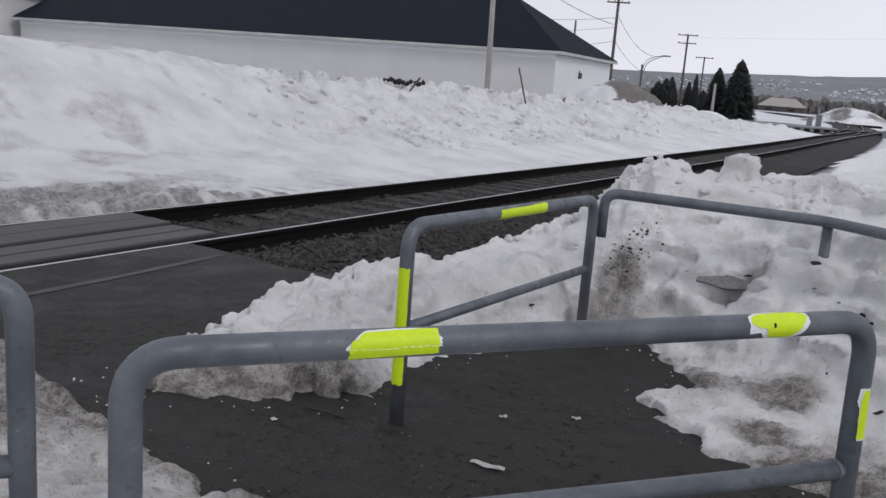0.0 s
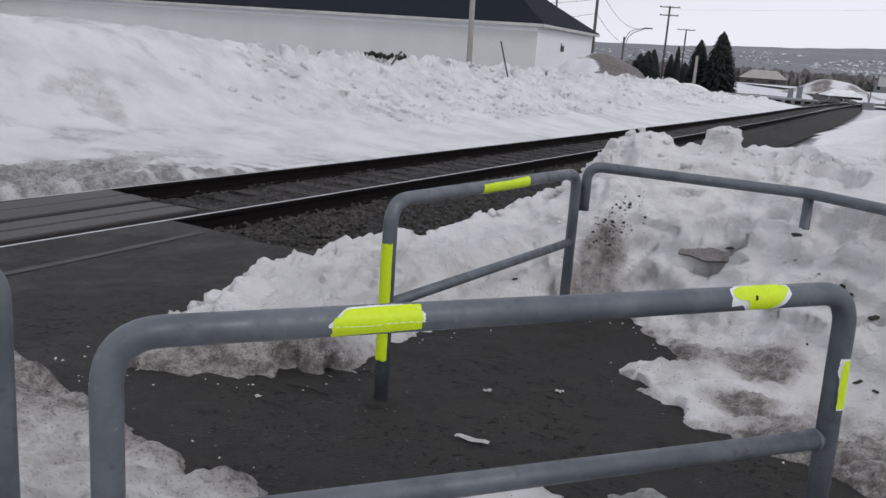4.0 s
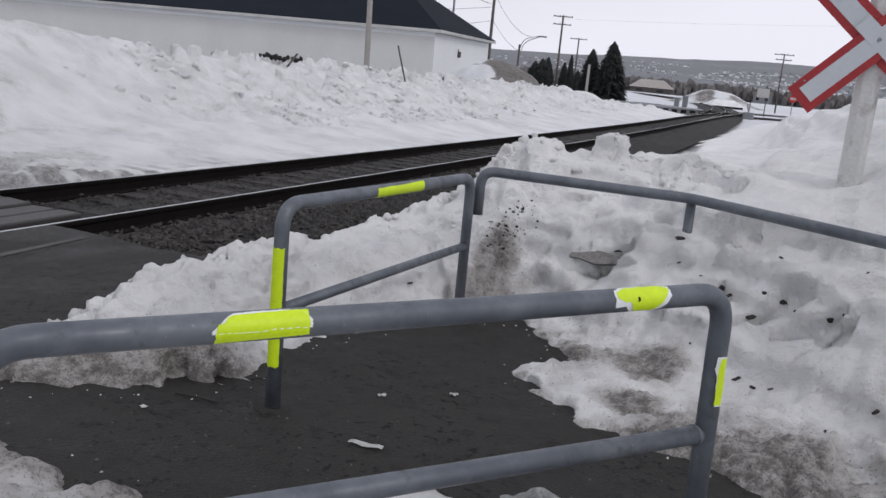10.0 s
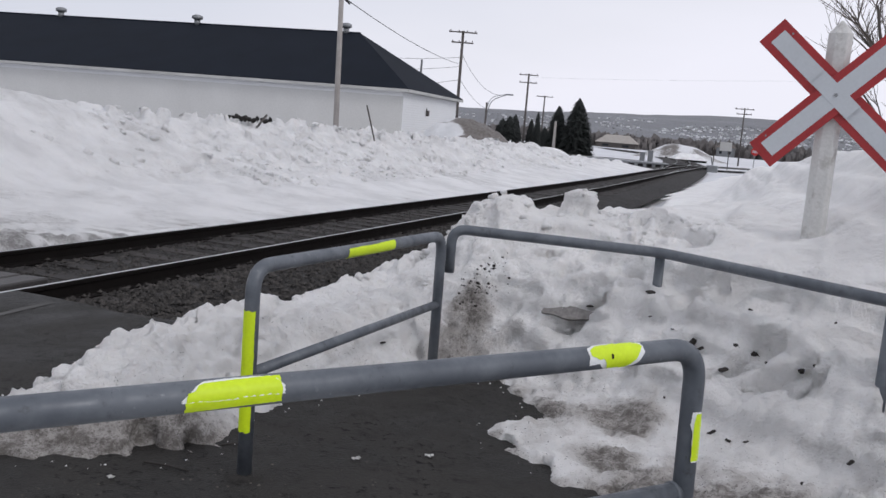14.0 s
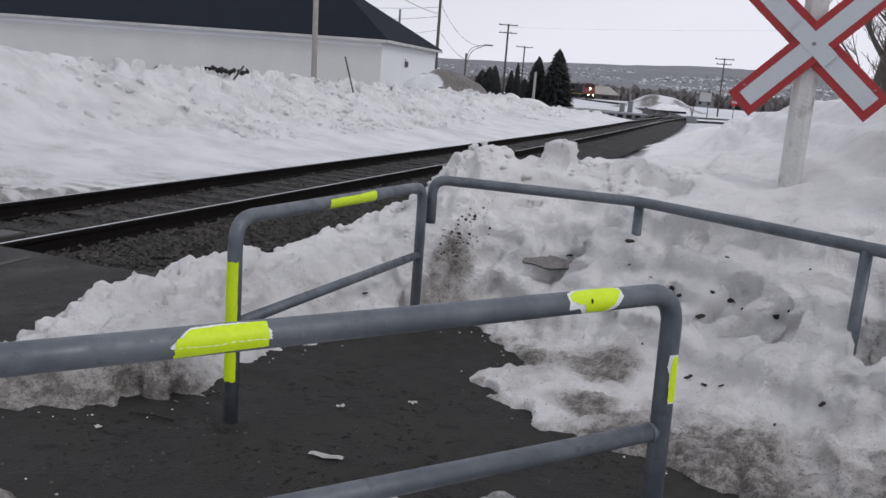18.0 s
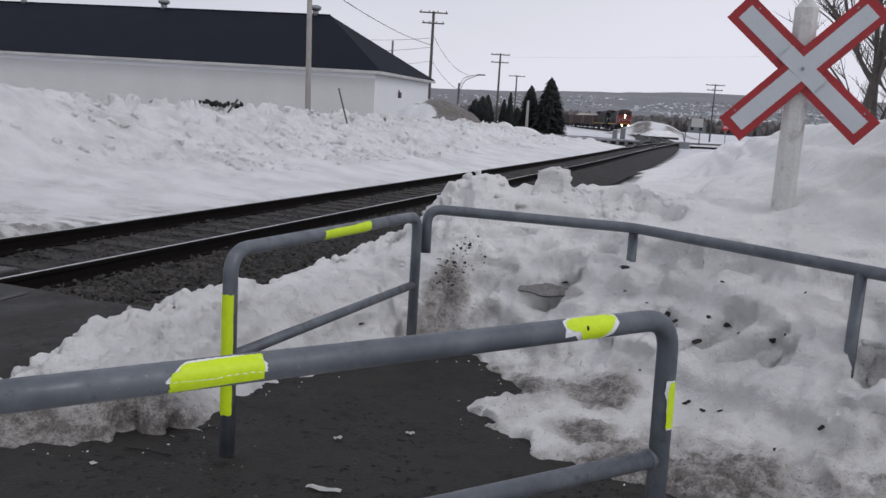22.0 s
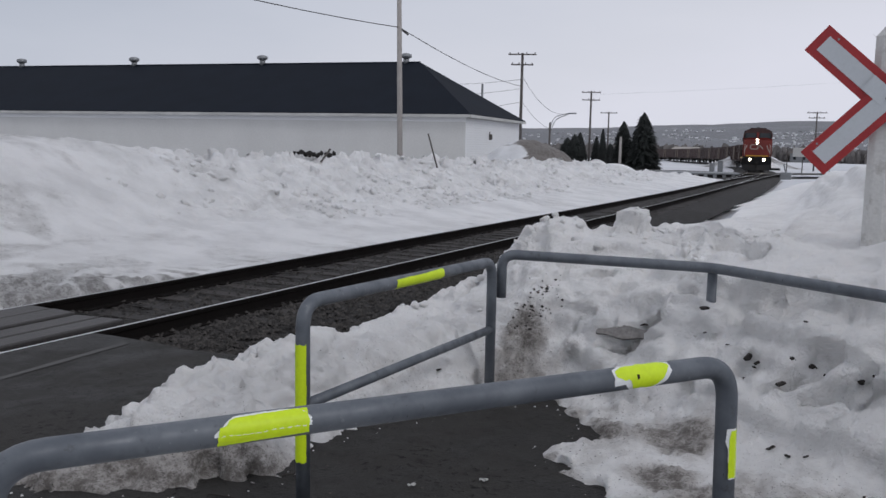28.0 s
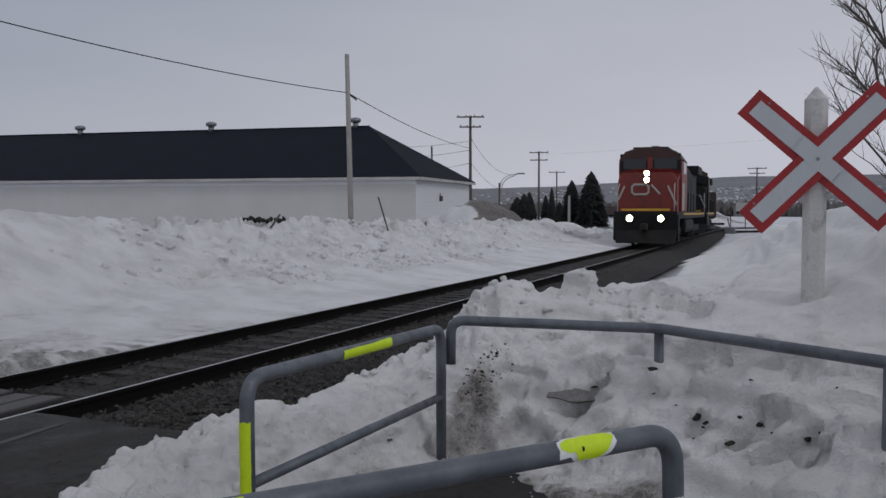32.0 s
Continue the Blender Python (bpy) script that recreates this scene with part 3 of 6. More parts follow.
def rail(u):
    ys = spaced([(-14, 2), (0, 1), (80, 3), (340, 5)])
    prof = [(-0.065, -0.17), (0.065, -0.17), (0.065, -0.155), (0.012, -0.135), (0.012, -0.045), (0.036, -0.035), (0.036, -0.008), (0.026, -0.002), (0.016, 0.0), (-0.016, 0.0), (-0.026, -0.001), (-0.036, -0.008), (-0.036, -0.035), (-0.012, -0.045), (-0.012, -0.135), (-0.065, -0.155)]
    bm = bmesh.new()
    rings = [[bm.verts.new((float(track_x(y)) + u + a, y, float(grade(y)) + 0.015 + b)) for a, b in prof] for y in ys]
    n = len(prof)
    for p, q in zip(rings, rings[1:]):
        for k in range(n):
            f = bm.faces.new((p[k], p[(k + 1) % n], q[(k + 1) % n], q[k]))
            f.material_index = 1 if k == 8 else 0
    return part("rail", bm, [M_rail_side, M_rail_top], track, "rusty steel rail with a polished head")


rail(0.753)
rail(-0.753)
tie_mesh = finish(box(bmesh.new(), (0, 0, -0.03), (2.6, 0.22, 0.16), bevel=0.012), False)
tie_mesh.materials.append(M_tie)
plate_mesh = finish(box(bmesh.new(), (0, 0, 0.056), (0.22, 0.15, 0.014)), False)
plate_mesh.materials.append(M_rail_side)
for k in range(150):
    y = 6.0 + 0.53 * k
    m = pose(float(track_x(y)) + random.uniform(-0.03, 0.03), y, float(grade(y)) - 0.193, 0, 0, random.uniform(-1.5, 1.5) + heading(y))
    tie = part("tie", tie_mesh, M_tie, track, matrix=m)
    if k < 40:
        for u in (-0.753, 0.753):
            part("tie_plate", plate_mesh, M_rail_side, tie, matrix=pose(u, 0, 0))
rest = bmesh.new()
for k in range(420):
    y = 6.0 + 0.53 * (150 + k)
    box(rest, (0, 0, -0.03), (2.6, 0.22, 0.16), pose(float(track_x(y)), y, float(grade(y)) - 0.205, 0, 0, heading(y)))
tagged(part("far_ties", rest, M_tie, track), kind="stuff")

# planks of the foot crossing between and beside the rails
for u, w, lift in ((-0.505, 0.30, 0.0), (-0.175, 0.29, 0.006), (0.15, 0.29, -0.008), (0.46, 0.27, 0.004)):
    bm = box(bmesh.new(), (0, 0, 0), (w, 7.3, 0.09), bevel=0.018)
    part("plank", bm, M_plank, track, matrix=pose(float(track_x(2.1)) + u, 2.1, -DROP - 0.062 + lift, random.uniform(-0.10, 0.10), random.uniform(-2.0, 2.0), random.uniform(-0.2, 0.2) + 1.6))

# turnout rails that leave the line towards the far crossing
def leaving(y):
    return 1.5 * ((y - 50) / 40) ** 2


for u, y0 in ((-0.753, 60.0), (0.753, 52.0)):
    bm = bmesh.new()
    rings = [[bm.verts.new((float(track_x(y)) + u + leaving(y) + a, y, float(grade(y)) + 0.012 + b)) for a, b in ((-0.05, -0.16), (0.05, -0.16), (0.036, 0.0), (-0.036, 0.0))] for y in np.arange(y0, 101, 2.0)]
    for p, q in zip(rings, rings[1:]):
        for k in range(4):
            f = bm.faces.new((p[k], p[(k + 1) % 4], q[(k + 1) % 4], q[k]))
            f.material_index = 1 if k == 2 else 0
    part("turnout_rail", bm, [M_rail_side, M_rail_top], track, "polished rail of a turnout")


# ---- snow bank beyond the line ----
def crest(Y):
    return 1.42 - 0.0095 * np.clip(Y - 14, 0, 60) + 0.36 * smooth((15.2 - Y) / 3.8) + 0.06 * smooth((10.5 - Y) / 3) - 1.5 * smooth((Y - 46) / 13)


def far_bank(X, Y):
    edge = track_x(Y) - 0.90 - 0.10 * fbm(Y * 1.3, Y * 0 + 3, 3, 21) - 0.9 * smooth((5.5 - Y) / 2.0)
    d = edge - X
    rim = d
    d = d - 0.45
    c = crest(Y)
    apron = 0.08 + 0.34 * smooth((d + 0.45) / 3.4)
    face = smooth((d - 2.0 + 0.8 * fbm(X * 0.35, Y * 0.35, 2, 31)) / 3.4)
    z = apron + np.maximum(c - 0.40, 0) * face - 0.55 * smooth((d - 6.2) / 3.0) * smooth((Y - 11) / 6)
    rough = (0.18 + 0.82 * smooth((Y - 11 + 2 * fbm(X * 0.3, Y * 0.3, 2, 39)) / 8)) * smooth((d - 1.7) / 1.4)
    z = z + face * (0.16 * fbm(X * 0.8, Y * 0.8, 4, 33)) + (0.03 + 0.05 * face) * fbm(X * 2.0, Y * 2.0, 5, 34)
    z = z + rough * (0.10 * (clods(X * 1.3, Y * 1.0, 35) - 0.55) + 0.09 * (clods(X * 3.2, Y * 2.6 + X, 36) - 0.5))
    z = z + 0.20 * smooth((d - 4.2) / 0.7) * smooth((6.4 - d) / 0.8) * smooth((clods(X * 1.9, Y * 1.9, 40) - 0.74) / 0.2) * smooth((Y - 11) / 5)
    lumps = smooth((1.0 - d) / 0.6) * smooth((9.5 - Y) / 3) * (0.11 * clods(X * 9, Y * 8, 41) + 0.02)
    return grade(Y) - 0.12 + (z + lumps) * smooth((rim + 0.02) / 0.22) - 0.12 * smooth(-rim / 0.1)


def bank_crumple(X, Y, Z):
    d = track_x(Y) - 1.35 - X
    rough = (0.12 + 0.88 * smooth((Y - 10.5 + 3 * fbm(X * 0.3, Y * 0.3, 2, 39)) / 5)) * smooth((d - 1.5 + 1.2 * fbm(X * 0.5, Y * 0.5, 2, 42)) / 1.0) * (0.45 + 1.1 * vnoise(X * 0.5, Y * 0.5, 43))
    a = 0.13 * (lumpy(X * 1.9, Y * 1.9 + Z, Z * 2.4, 81) - 0.35) + 0.15 * (lumpy(X * 4.3, Y * 3.6, Z * 5, 82) - 0.35) + 0.08 * (lumpy(X * 8, Y * 7, Z * 9, 83) - 0.35)
    a = a - 0.20 * smooth((noise3(X * 2.6, Y * 2.2 + 2 * Z, Z * 4, 85) - 0.17) / 0.10)
    return rough * a + 0.02 * noise3(X * 3, Y * 3, Z * 3, 84)


def bank_dirt(X, Y):
    d = track_x(Y) - 1.35 - X
    rim = (0.9 * smooth((0.40 - d) / 0.5) * smooth((12 - Y) / 5)) * smooth((fbm(X * 6, Y * 6, 4, 45) + 0.08) / 0.2) + 0.4 * smooth((1.1 - d) / 0.6) * smooth((8 - Y) / 3) + 0.10 * smooth((-0.2 - d) / 0.15)
    melt = 0.42 * smooth((13 - Y) / 5) * smooth((fbm(X * 1.6, Y * 1.1, 5, 47) + 0.05) / 0.22) + 0.14 * smooth((fbm(X * 2.6, Y * 2.0, 5, 49) - 0.02) / 0.2)
    return 0.10 + melt + rim + 0.35 * smooth((fbm(X * 0.5, Y * 0.35, 4, 44) - 0.05) / 0.25) + 0.25 * smooth((9 - Y) / 4) * smooth((fbm(X * 0.8, Y * 0.8, 4, 46)) / 0.2)


fx = np.concatenate([spaced([(-30, 1.0), (-18, 0.3), (-14.5, 0.09), (-11, 0.07), (-6.7, 0.07)])])
fy = spaced([(-6, 0.4), (4, 0.07), (12, 0.07), (28, 0.1), (48, 0.3), (66, 0.4)])
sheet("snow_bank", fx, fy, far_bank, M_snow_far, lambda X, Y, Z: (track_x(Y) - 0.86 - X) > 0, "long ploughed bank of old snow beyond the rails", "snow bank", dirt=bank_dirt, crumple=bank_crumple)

def chunks(name, label, spots, mat):
    """Loose clods of snow: x, y, z, size of each."""
    ball = bmesh.new()
    bmesh.ops.create_icosphere(ball, subdivisions=2, radius=1.0)
    unit = np.array([v.co for v in ball.verts])
    tris = np.array([[v.index for v in f.verts] for f in ball.faces])
    ball.free()
    rng_ = np.random.default_rng(len(spots))
    cv, cf = [], []
    for k, (x, y, z, size) in enumerate(spots):
        o = rng_.uniform(0, 50, 3)
        r_ = 0.75 + 0.9 * noise3(unit[:, 0] * 1.3 + o[0], unit[:, 1] * 1.3 + o[1], unit[:, 2] * 1.3 + o[2], 7) + 0.35 * noise3(unit[:, 0] * 3 + o[0], unit[:, 1] * 3 + o[1], unit[:, 2] * 3, 8)
        shape = unit * r_[:, None] * size * rng_.uniform([0.8, 0.8, 0.6], [1.3, 1.3, 0.95])
        cv.append(shape + (x, y, z + 0.02 * size))
        cf.append(tris + k * len(unit))
    data = bpy.data.meshes.new(name)
    data.from_pydata(np.concatenate(cv).tolist(), [], np.concatenate(cf).tolist())
    data.polygons.foreach_set("use_smooth", [True] * len(data.polygons))
    data.attributes.new("dirt", "FLOAT", "POINT").data.foreach_set("value", np.full(len(data.vertices), 0.15, np.float32))
    data.materials.append(mat)
    return tagged(new(name, data), label, "snow clods", "", "stuff")


bank_rng = np.random.default_rng(31)
V = SURFACE["snow_bank"]
away = track_x(V[:, 1]) - 1.35 - V[:, 0]
want = smooth((V[:, 1] - 10.5) / 4) * smooth((away - 1.3) / 0.8) * smooth((5.6 - away) / 0.8) * smooth((vnoise(V[:, 0] * 0.7, V[:, 1] * 0.5, 61) - 0.40) / 0.25) * (V[:, 1] < 52)
pick = bank_rng.choice(len(V), 850, replace=False, p=want / want.sum())
chunks("snow_clods", "loose clods of ploughed snow on the bank", [(*V[k], 0.03 + 0.11 * bank_rng.random() ** 2.2) for k in pick], M_snow_far)

# ---- snow by the path ----
near_poly = [(-3.52, 2.82), (-3.28, 2.56), (-3.0, 2.47), (-2.72, 2.72), (-2.36, 2.93), (-2.25, 3.2), (-2.38, 3.6), (-2.26, 4.05), (-2.00, 4.53), (-1.64, 4.90), (-1.24, 4.5), (-1.42, 4.12), (-1.24, 3.88), (-0.88, 3.64), (-0.36, 3.58), (-0.1, 3.42), (0.08, 3.1), (0.3, 2.5), (0.7, 1.5), (1.2, 0.0), (9, 0.0), (9, 64), (-5.2, 64), (-4.9, 46), (-4.2, 30), (-2.9, 18), (-2.3, 12), (-2.6, 9.0), (-3.0, 7.4), (-3.2, 6.0), (-3.32, 4.2), (-3.42, 3.4), (-3.50, 3.1)]


# x, y, half width, half depth, how deep
HOLLOWS = [(-1.27, 5.24, 0.17, 0.04, 0.13), (-0.30, 4.72, 0.16, 0.045, 0.09), (-0.12, 4.60, 0.13, 0.05, 0.10), (0.03, 4.55, 0.07, 0.04, 0.09), (-0.55, 4.82, 0.05, 0.05, 0.06), (-1.9, 4.98, 0.12, 0.10, 0.05), (0.42, 4.46, 0.10, 0.10, 0.12), (-2.50, 3.03, 0.09, 0.06, 0.07), (-2.36, 3.16, 0.08, 0.05, 0.07)]
# x, y, radius, how dirty
STAINS = [(-1.93, 5.21, 0.14, 0.95), (-1.88, 5.02, 0.30, 0.62), (-0.78, 4.48, 0.17, 1.0), (-0.76, 3.98, 0.14, 0.9), (-2.45, 3.05, 0.22, 0.75), (-2.9, 2.75, 0.35, 0.6), (-0.3, 3.75, 0.4, 0.55), (0.1, 3.5, 0.5, 0.40), (0.5, 3.2, 0.7, 0.35)]


def near_dirt_and_hollows(X, Y):
    d = inside(near_poly, X, Y)
    toe = 4.72 - 0.50 * np.clip(X + 1.3, 0, 2.2)
    v = 0.03 + 0.62 * smooth((0.20 - d) / 0.20) * smooth((fbm(X * 6, Y * 6, 3, 52) + 0.18) / 0.25) + 0.75 * smooth((0.42 - d) / 0.4) * smooth((-2.1 - X) / 0.3) * smooth((3.6 - Y) / 0.5) + 0.24 * smooth((toe - Y) / 0.3) * smooth((X + 1.6) / 0.3)
    v = v + 0.30 * smooth((fbm(X * 1.6, Y * 1.6, 4, 48)) / 0.3)
    low = Y - toe
    v = v + 0.30 * smooth((0.55 - low) / 0.4) * smooth((low + 0.35) / 0.3) * smooth((X + 2.0) / 0.2) * smooth((fbm(X * 2.1, Y * 2.1, 4, 68) + 0.22) / 0.3)
    for sx, sy, sr, amount in STAINS:
        v = v + amount * np.exp(-(((X - sx) ** 2 + (Y - sy) ** 2) / sr**2) ** 1.5)
    # each hollow comes out darker inside, more so the deeper it is
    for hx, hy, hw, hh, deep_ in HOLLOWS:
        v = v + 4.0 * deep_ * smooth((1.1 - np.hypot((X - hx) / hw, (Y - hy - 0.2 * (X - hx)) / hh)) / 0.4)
    v = v + 0.22 * smooth((toe + 0.9 - Y) / 0.5) * smooth((fbm(X * 2.3, Y * 2.3, 4, 47) + 0.05) / 0.2)
    return v * (0.85 + 1.1 * fbm(X * 4, Y * 4, 5, 49)) * (1 - 0.8 * smooth((Y - 6.3) / 0.8))


def near_snow(X, Y):
    wob = 0.14 * fbm(X * 2.6, Y * 2.6, 4, 51) + 0.06 * fbm(X * 10, Y * 10, 4, 50)
    d = inside(near_poly, X + wob, Y + 0.8 * wob)
    strip = 0.11 + 0.27 * smooth((Y - 2.7) / 0.8) + 0.04 * smooth((Y - 4.6) / 1.5)
    toe = 4.72 - 0.50 * np.clip(X + 1.3, 0, 2.2)
    wall = 0.50 * smooth((Y - toe) / 0.8) + 0.50 * smooth((Y - toe - 0.5) / 1.15)
    pile = 0.08 + 0.95 * wall + 0.70 * smooth((X + 0.2 + 0.12 * (Y - 6)) / 1.6) * smooth((Y - toe - 0.9) / 1.2)
    pile = pile - 0.08 * smooth((Y - 6.4) / 0.6) * smooth((7.6 - Y) / 0.6) * smooth((-1.1 - X) / 0.6) - 0.30 * smooth((Y - 11) / 12) - 0.45 * smooth((Y - 18) / 30)
    pile = pile + 0.08 * np.exp(-(((X + 1.36) / 0.60) ** 2 + ((Y - 8.0) / 0.75) ** 2)) + 0.16 * np.exp(-(((X + 2.00) / 0.34) ** 2 + ((Y - 6.05) / 0.40) ** 2)) + 0.06 * np.exp(-(((X + 1.62) / 0.25) ** 2 + ((Y - 6.35) / 0.40) ** 2)) + 0.15 * np.exp(-(((X + 1.02) / 0.20) ** 2 + ((Y - 6.55) / 0.35) ** 2))
    pile = (pile - 0.08 * smooth((Y - toe - 0.9) / 0.6) - 0.13 * smooth((Y - 6.2) / 0.8) * smooth((-0.5 - X) / 0.6)) * (1 - 0.38 * smooth((-2.10 - X) / 0.45))
    thin = 0.05 + 0.10 * smooth((X + 0.7) / 1.4) + 0.06 * smooth((X - 0.4) / 0.8)
    left = smooth((-1.98 - X) / 0.30) * smooth((5.75 - Y) / 0.65)
    flat = 1 - smooth((Y - toe + 0.10) / 0.35)
    top = left * strip + (1 - left) * (thin * flat + pile * (1 - flat))
    steep = 0.12 + 0.38 * left * smooth((Y - 2.2) / 1.2) + 0.35 * (1 - flat) * (1 - left) + 0.95 * smooth((Y - 6.0) / 1.0) + 1.0 * smooth((Y - 9) / 8)
    ramp = smooth((d + 0.01) / steep)
    z = top * ramp
    wallish = smooth((X + 2.0) / 0.2) * smooth((Y - toe) / 0.3)
    rough = (1 - 0.15 * wallish) * (0.30 + 0.70 * smooth((top - 0.1) / 0.25)) * (1 - 0.75 * smooth((X + 1.0) / 0.6) * smooth((Y - toe - 0.9) / 0.6))
    z = z + ramp * rough * (0.16 * fbm(X * 1.7, Y * 1.7, 4, 53) + 0.05 * (clods(X * 3.4, Y * 3.4, 54) - 0.5))
    z = z + smooth(d / 0.05) * 0.03 * fbm(X * 9, Y * 9, 4, 57)
    lip = Y - 5.92 - 0.10 * fbm(X * 1.5, Y * 0.5, 3, 69) - 0.10 * (X - 0.2)
    z = z - 0.07 * smooth(lip / 0.05) * smooth((0.7 - lip) / 0.6) * smooth((X + 0.55) / 0.4)
    ridge = smooth((Y - 5.45) / 0.3) * smooth((9.0 - Y) / 1.0) * smooth((-0.55 - X) / 0.4) * smooth((d - 0.15) / 0.3)
    z = z + ridge * (-0.035 + 0.20 * fbm(X * 2.1, Y * 1.7, 2, 73) + 0.07 * (lumpy(X * 4.5, Y * 3.6, 0 * X, 74) - 0.3))
    z = z + wallish * 0.03 * np.sin(z * 26 + 3 * fbm(X * 1.2, Y * 1.2, 3, 59))
    return np.where(d > -0.05, z - 0.03 + 0.03 * ramp, -0.08) + grade(np.maximum(Y - 6, 0)) + fall(X) + 0.004


def near_crumple(X, Y, Z):
    """Melt lumps, creases and pits."""
    d = inside(near_poly, X, Y)
    on = smooth((d + 0.02) / 0.10)
    toe = 4.72 - 0.50 * np.clip(X + 1.3, 0, 2.2)
    wall = smooth((X + 1.9) / 0.3) * smooth((Y - toe + 0.1) / 0.3)
    far = np.maximum(smooth((Y - 7.0) / 1.5), smooth((X + 0.75) / 0.5) * smooth((Y - toe - 0.9) / 0.5))
    big = 0.055 * (lumpy(X * 3.1, Y * 3.1, Z * 4.5, 91) - 0.35)
    mid = 0.046 * (lumpy(X * 7.5, Y * 7.5, Z * 9, 92) - 0.35)
    small = 0.028 * (lumpy(X * 17, Y * 17, Z * 19, 93) - 0.35) + 0.015 * (lumpy(X * 36, Y * 36, Z * 38, 94) - 0.35)
    pits = -0.07 * smooth((noise3(X * 5, Y * 5, Z * 8, 95) - 0.20) / 0.10) * (0.75 + 0.25 * wall)
    ledges = 0.022 * wall * np.sin(34 * Z + 9 * fbm(X * 1.1, Y * 1.1, 3, 96))
    patchy = 0.35 + 1.1 * vnoise(X * 1.8, Y * 1.8, 97)
    # hollows melted into the face
    caves = 0.0
    for hx, hy, hw, hh, deep_ in HOLLOWS:
        caves = caves - 1.1 * deep_ * smooth((1.15 - np.hypot((X - hx) / hw, (Y - hy - 0.2 * (X - hx)) / hh) + 1.1 * fbm(X * 8, Y * 8, 4, 60)) / 0.30)
    return caves + on * (1 - 0.8 * far) * (big * (0.6 + 0.5 * wall) + patchy * (mid * (1 - 0.25 * wall) + small * (1.2 - 0.35 * wall)) + pits + ledges)


nx = spaced([(-6, 0.3), (-3.9, 0.016), (1.2, 0.05), (3, 0.3), (9, 0.5)])
ny = spaced([(0, 0.12), (2.2, 0.016), (6.0, 0.025), (8.8, 0.05), (11, 0.12), (30, 0.5), (64, 0.5)])
sheet("snow_mound", nx, ny, near_snow, M_snow_near, lambda X, Y, Z: Z > -0.03 + grade(np.maximum(Y - 6, 0)) + fall(X), "old grey snow piled round the barriers", "snow", dirt=near_dirt_and_hollows, crumple=near_crumple)

V = SURFACE["snow_mound"]
edge = inside(near_poly, V[:, 0], V[:, 1])
want = smooth((edge - 0.05) / 0.2) * smooth((V[:, 2] - 0.12) / 0.1) * smooth((8.5 - V[:, 1]) / 1.5) * smooth((-0.3 - V[:, 0]) / 0.8) * smooth((vnoise(V[:, 0] * 2.5, V[:, 1] * 2.5, 62) - 0.45) / 0.2)
want = want * (0.25 + smooth((-1.95 - V[:, 0]) / 0.2) + smooth((V[:, 1] - 5.6) / 0.3))
pick = bank_rng.choice(len(V), 230, replace=False, p=want / want.sum())
chunks("snow_clods", "small clods of melting snow on the pile", [(*V[k], 0.012 + 0.040 * bank_rng.random() ** 2.2) for k in pick], M_snow_near)

front_poly = [(-4.9, 2.75), (-4.0, 2.5), (-3.2, 2.40), (-2.42, 2.26), (-2.0, 2.27), (-1.8, 2.22), (-1.55, 2.2), (-1.42, 2.42), (-1.34, 2.66), (-1.15, 2.72), (-0.86, 2.70), (-0.62, 2.72), (-0.42, 2.60), (-0.2, 1.9), (0.0, 1.0), (0.0, -2.5), (-4.9, -2.5)]


def front_snow(X, Y):
    wob = 0.08 * fbm(X * 3, Y * 3, 4, 61) + 0.09 * fbm(X * 10, Y * 10, 4, 60)
    d = inside(front_poly, X + wob, Y + wob) - 0.11 * smooth((fbm(X * 3.3, Y * 3.3, 4, 67) - 0.02) / 0.2) * smooth((-1.55 - X) / 0.4) * smooth((Y - 1.2) / 0.5)
    ramp = smooth((d + 0.01) / 0.22)
    heap = 0.085 * np.exp(-(((X + 1.0) / 0.4) ** 2 + ((Y - 2.35) / 0.35) ** 2))
    z = ramp * (0.045 + heap + 0.12 * smooth((1.95 - Y) / 0.7) * smooth((X + 3.2) / 0.8) + 0.13 * fbm(X * 2.5, Y * 2.5, 5, 62) + 0.03 * clods(X * 9, Y * 9, 63) + 0.015 * clods(X * 20, Y * 20, 64))
    return np.where(d > -0.05, z - 0.03 + 0.03 * ramp, -0.08) + 0.004


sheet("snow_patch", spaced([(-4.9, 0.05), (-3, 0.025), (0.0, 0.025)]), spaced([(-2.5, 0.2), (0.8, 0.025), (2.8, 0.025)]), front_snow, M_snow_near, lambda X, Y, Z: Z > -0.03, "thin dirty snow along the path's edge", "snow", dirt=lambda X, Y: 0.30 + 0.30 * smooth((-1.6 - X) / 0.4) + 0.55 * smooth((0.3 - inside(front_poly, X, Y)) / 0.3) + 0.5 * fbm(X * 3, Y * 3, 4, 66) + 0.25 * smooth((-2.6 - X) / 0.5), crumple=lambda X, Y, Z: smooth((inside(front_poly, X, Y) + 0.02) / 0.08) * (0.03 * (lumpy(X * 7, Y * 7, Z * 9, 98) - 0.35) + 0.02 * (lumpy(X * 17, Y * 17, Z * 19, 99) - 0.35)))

# ---- pipe barriers ----
R_PIPE = 0.03


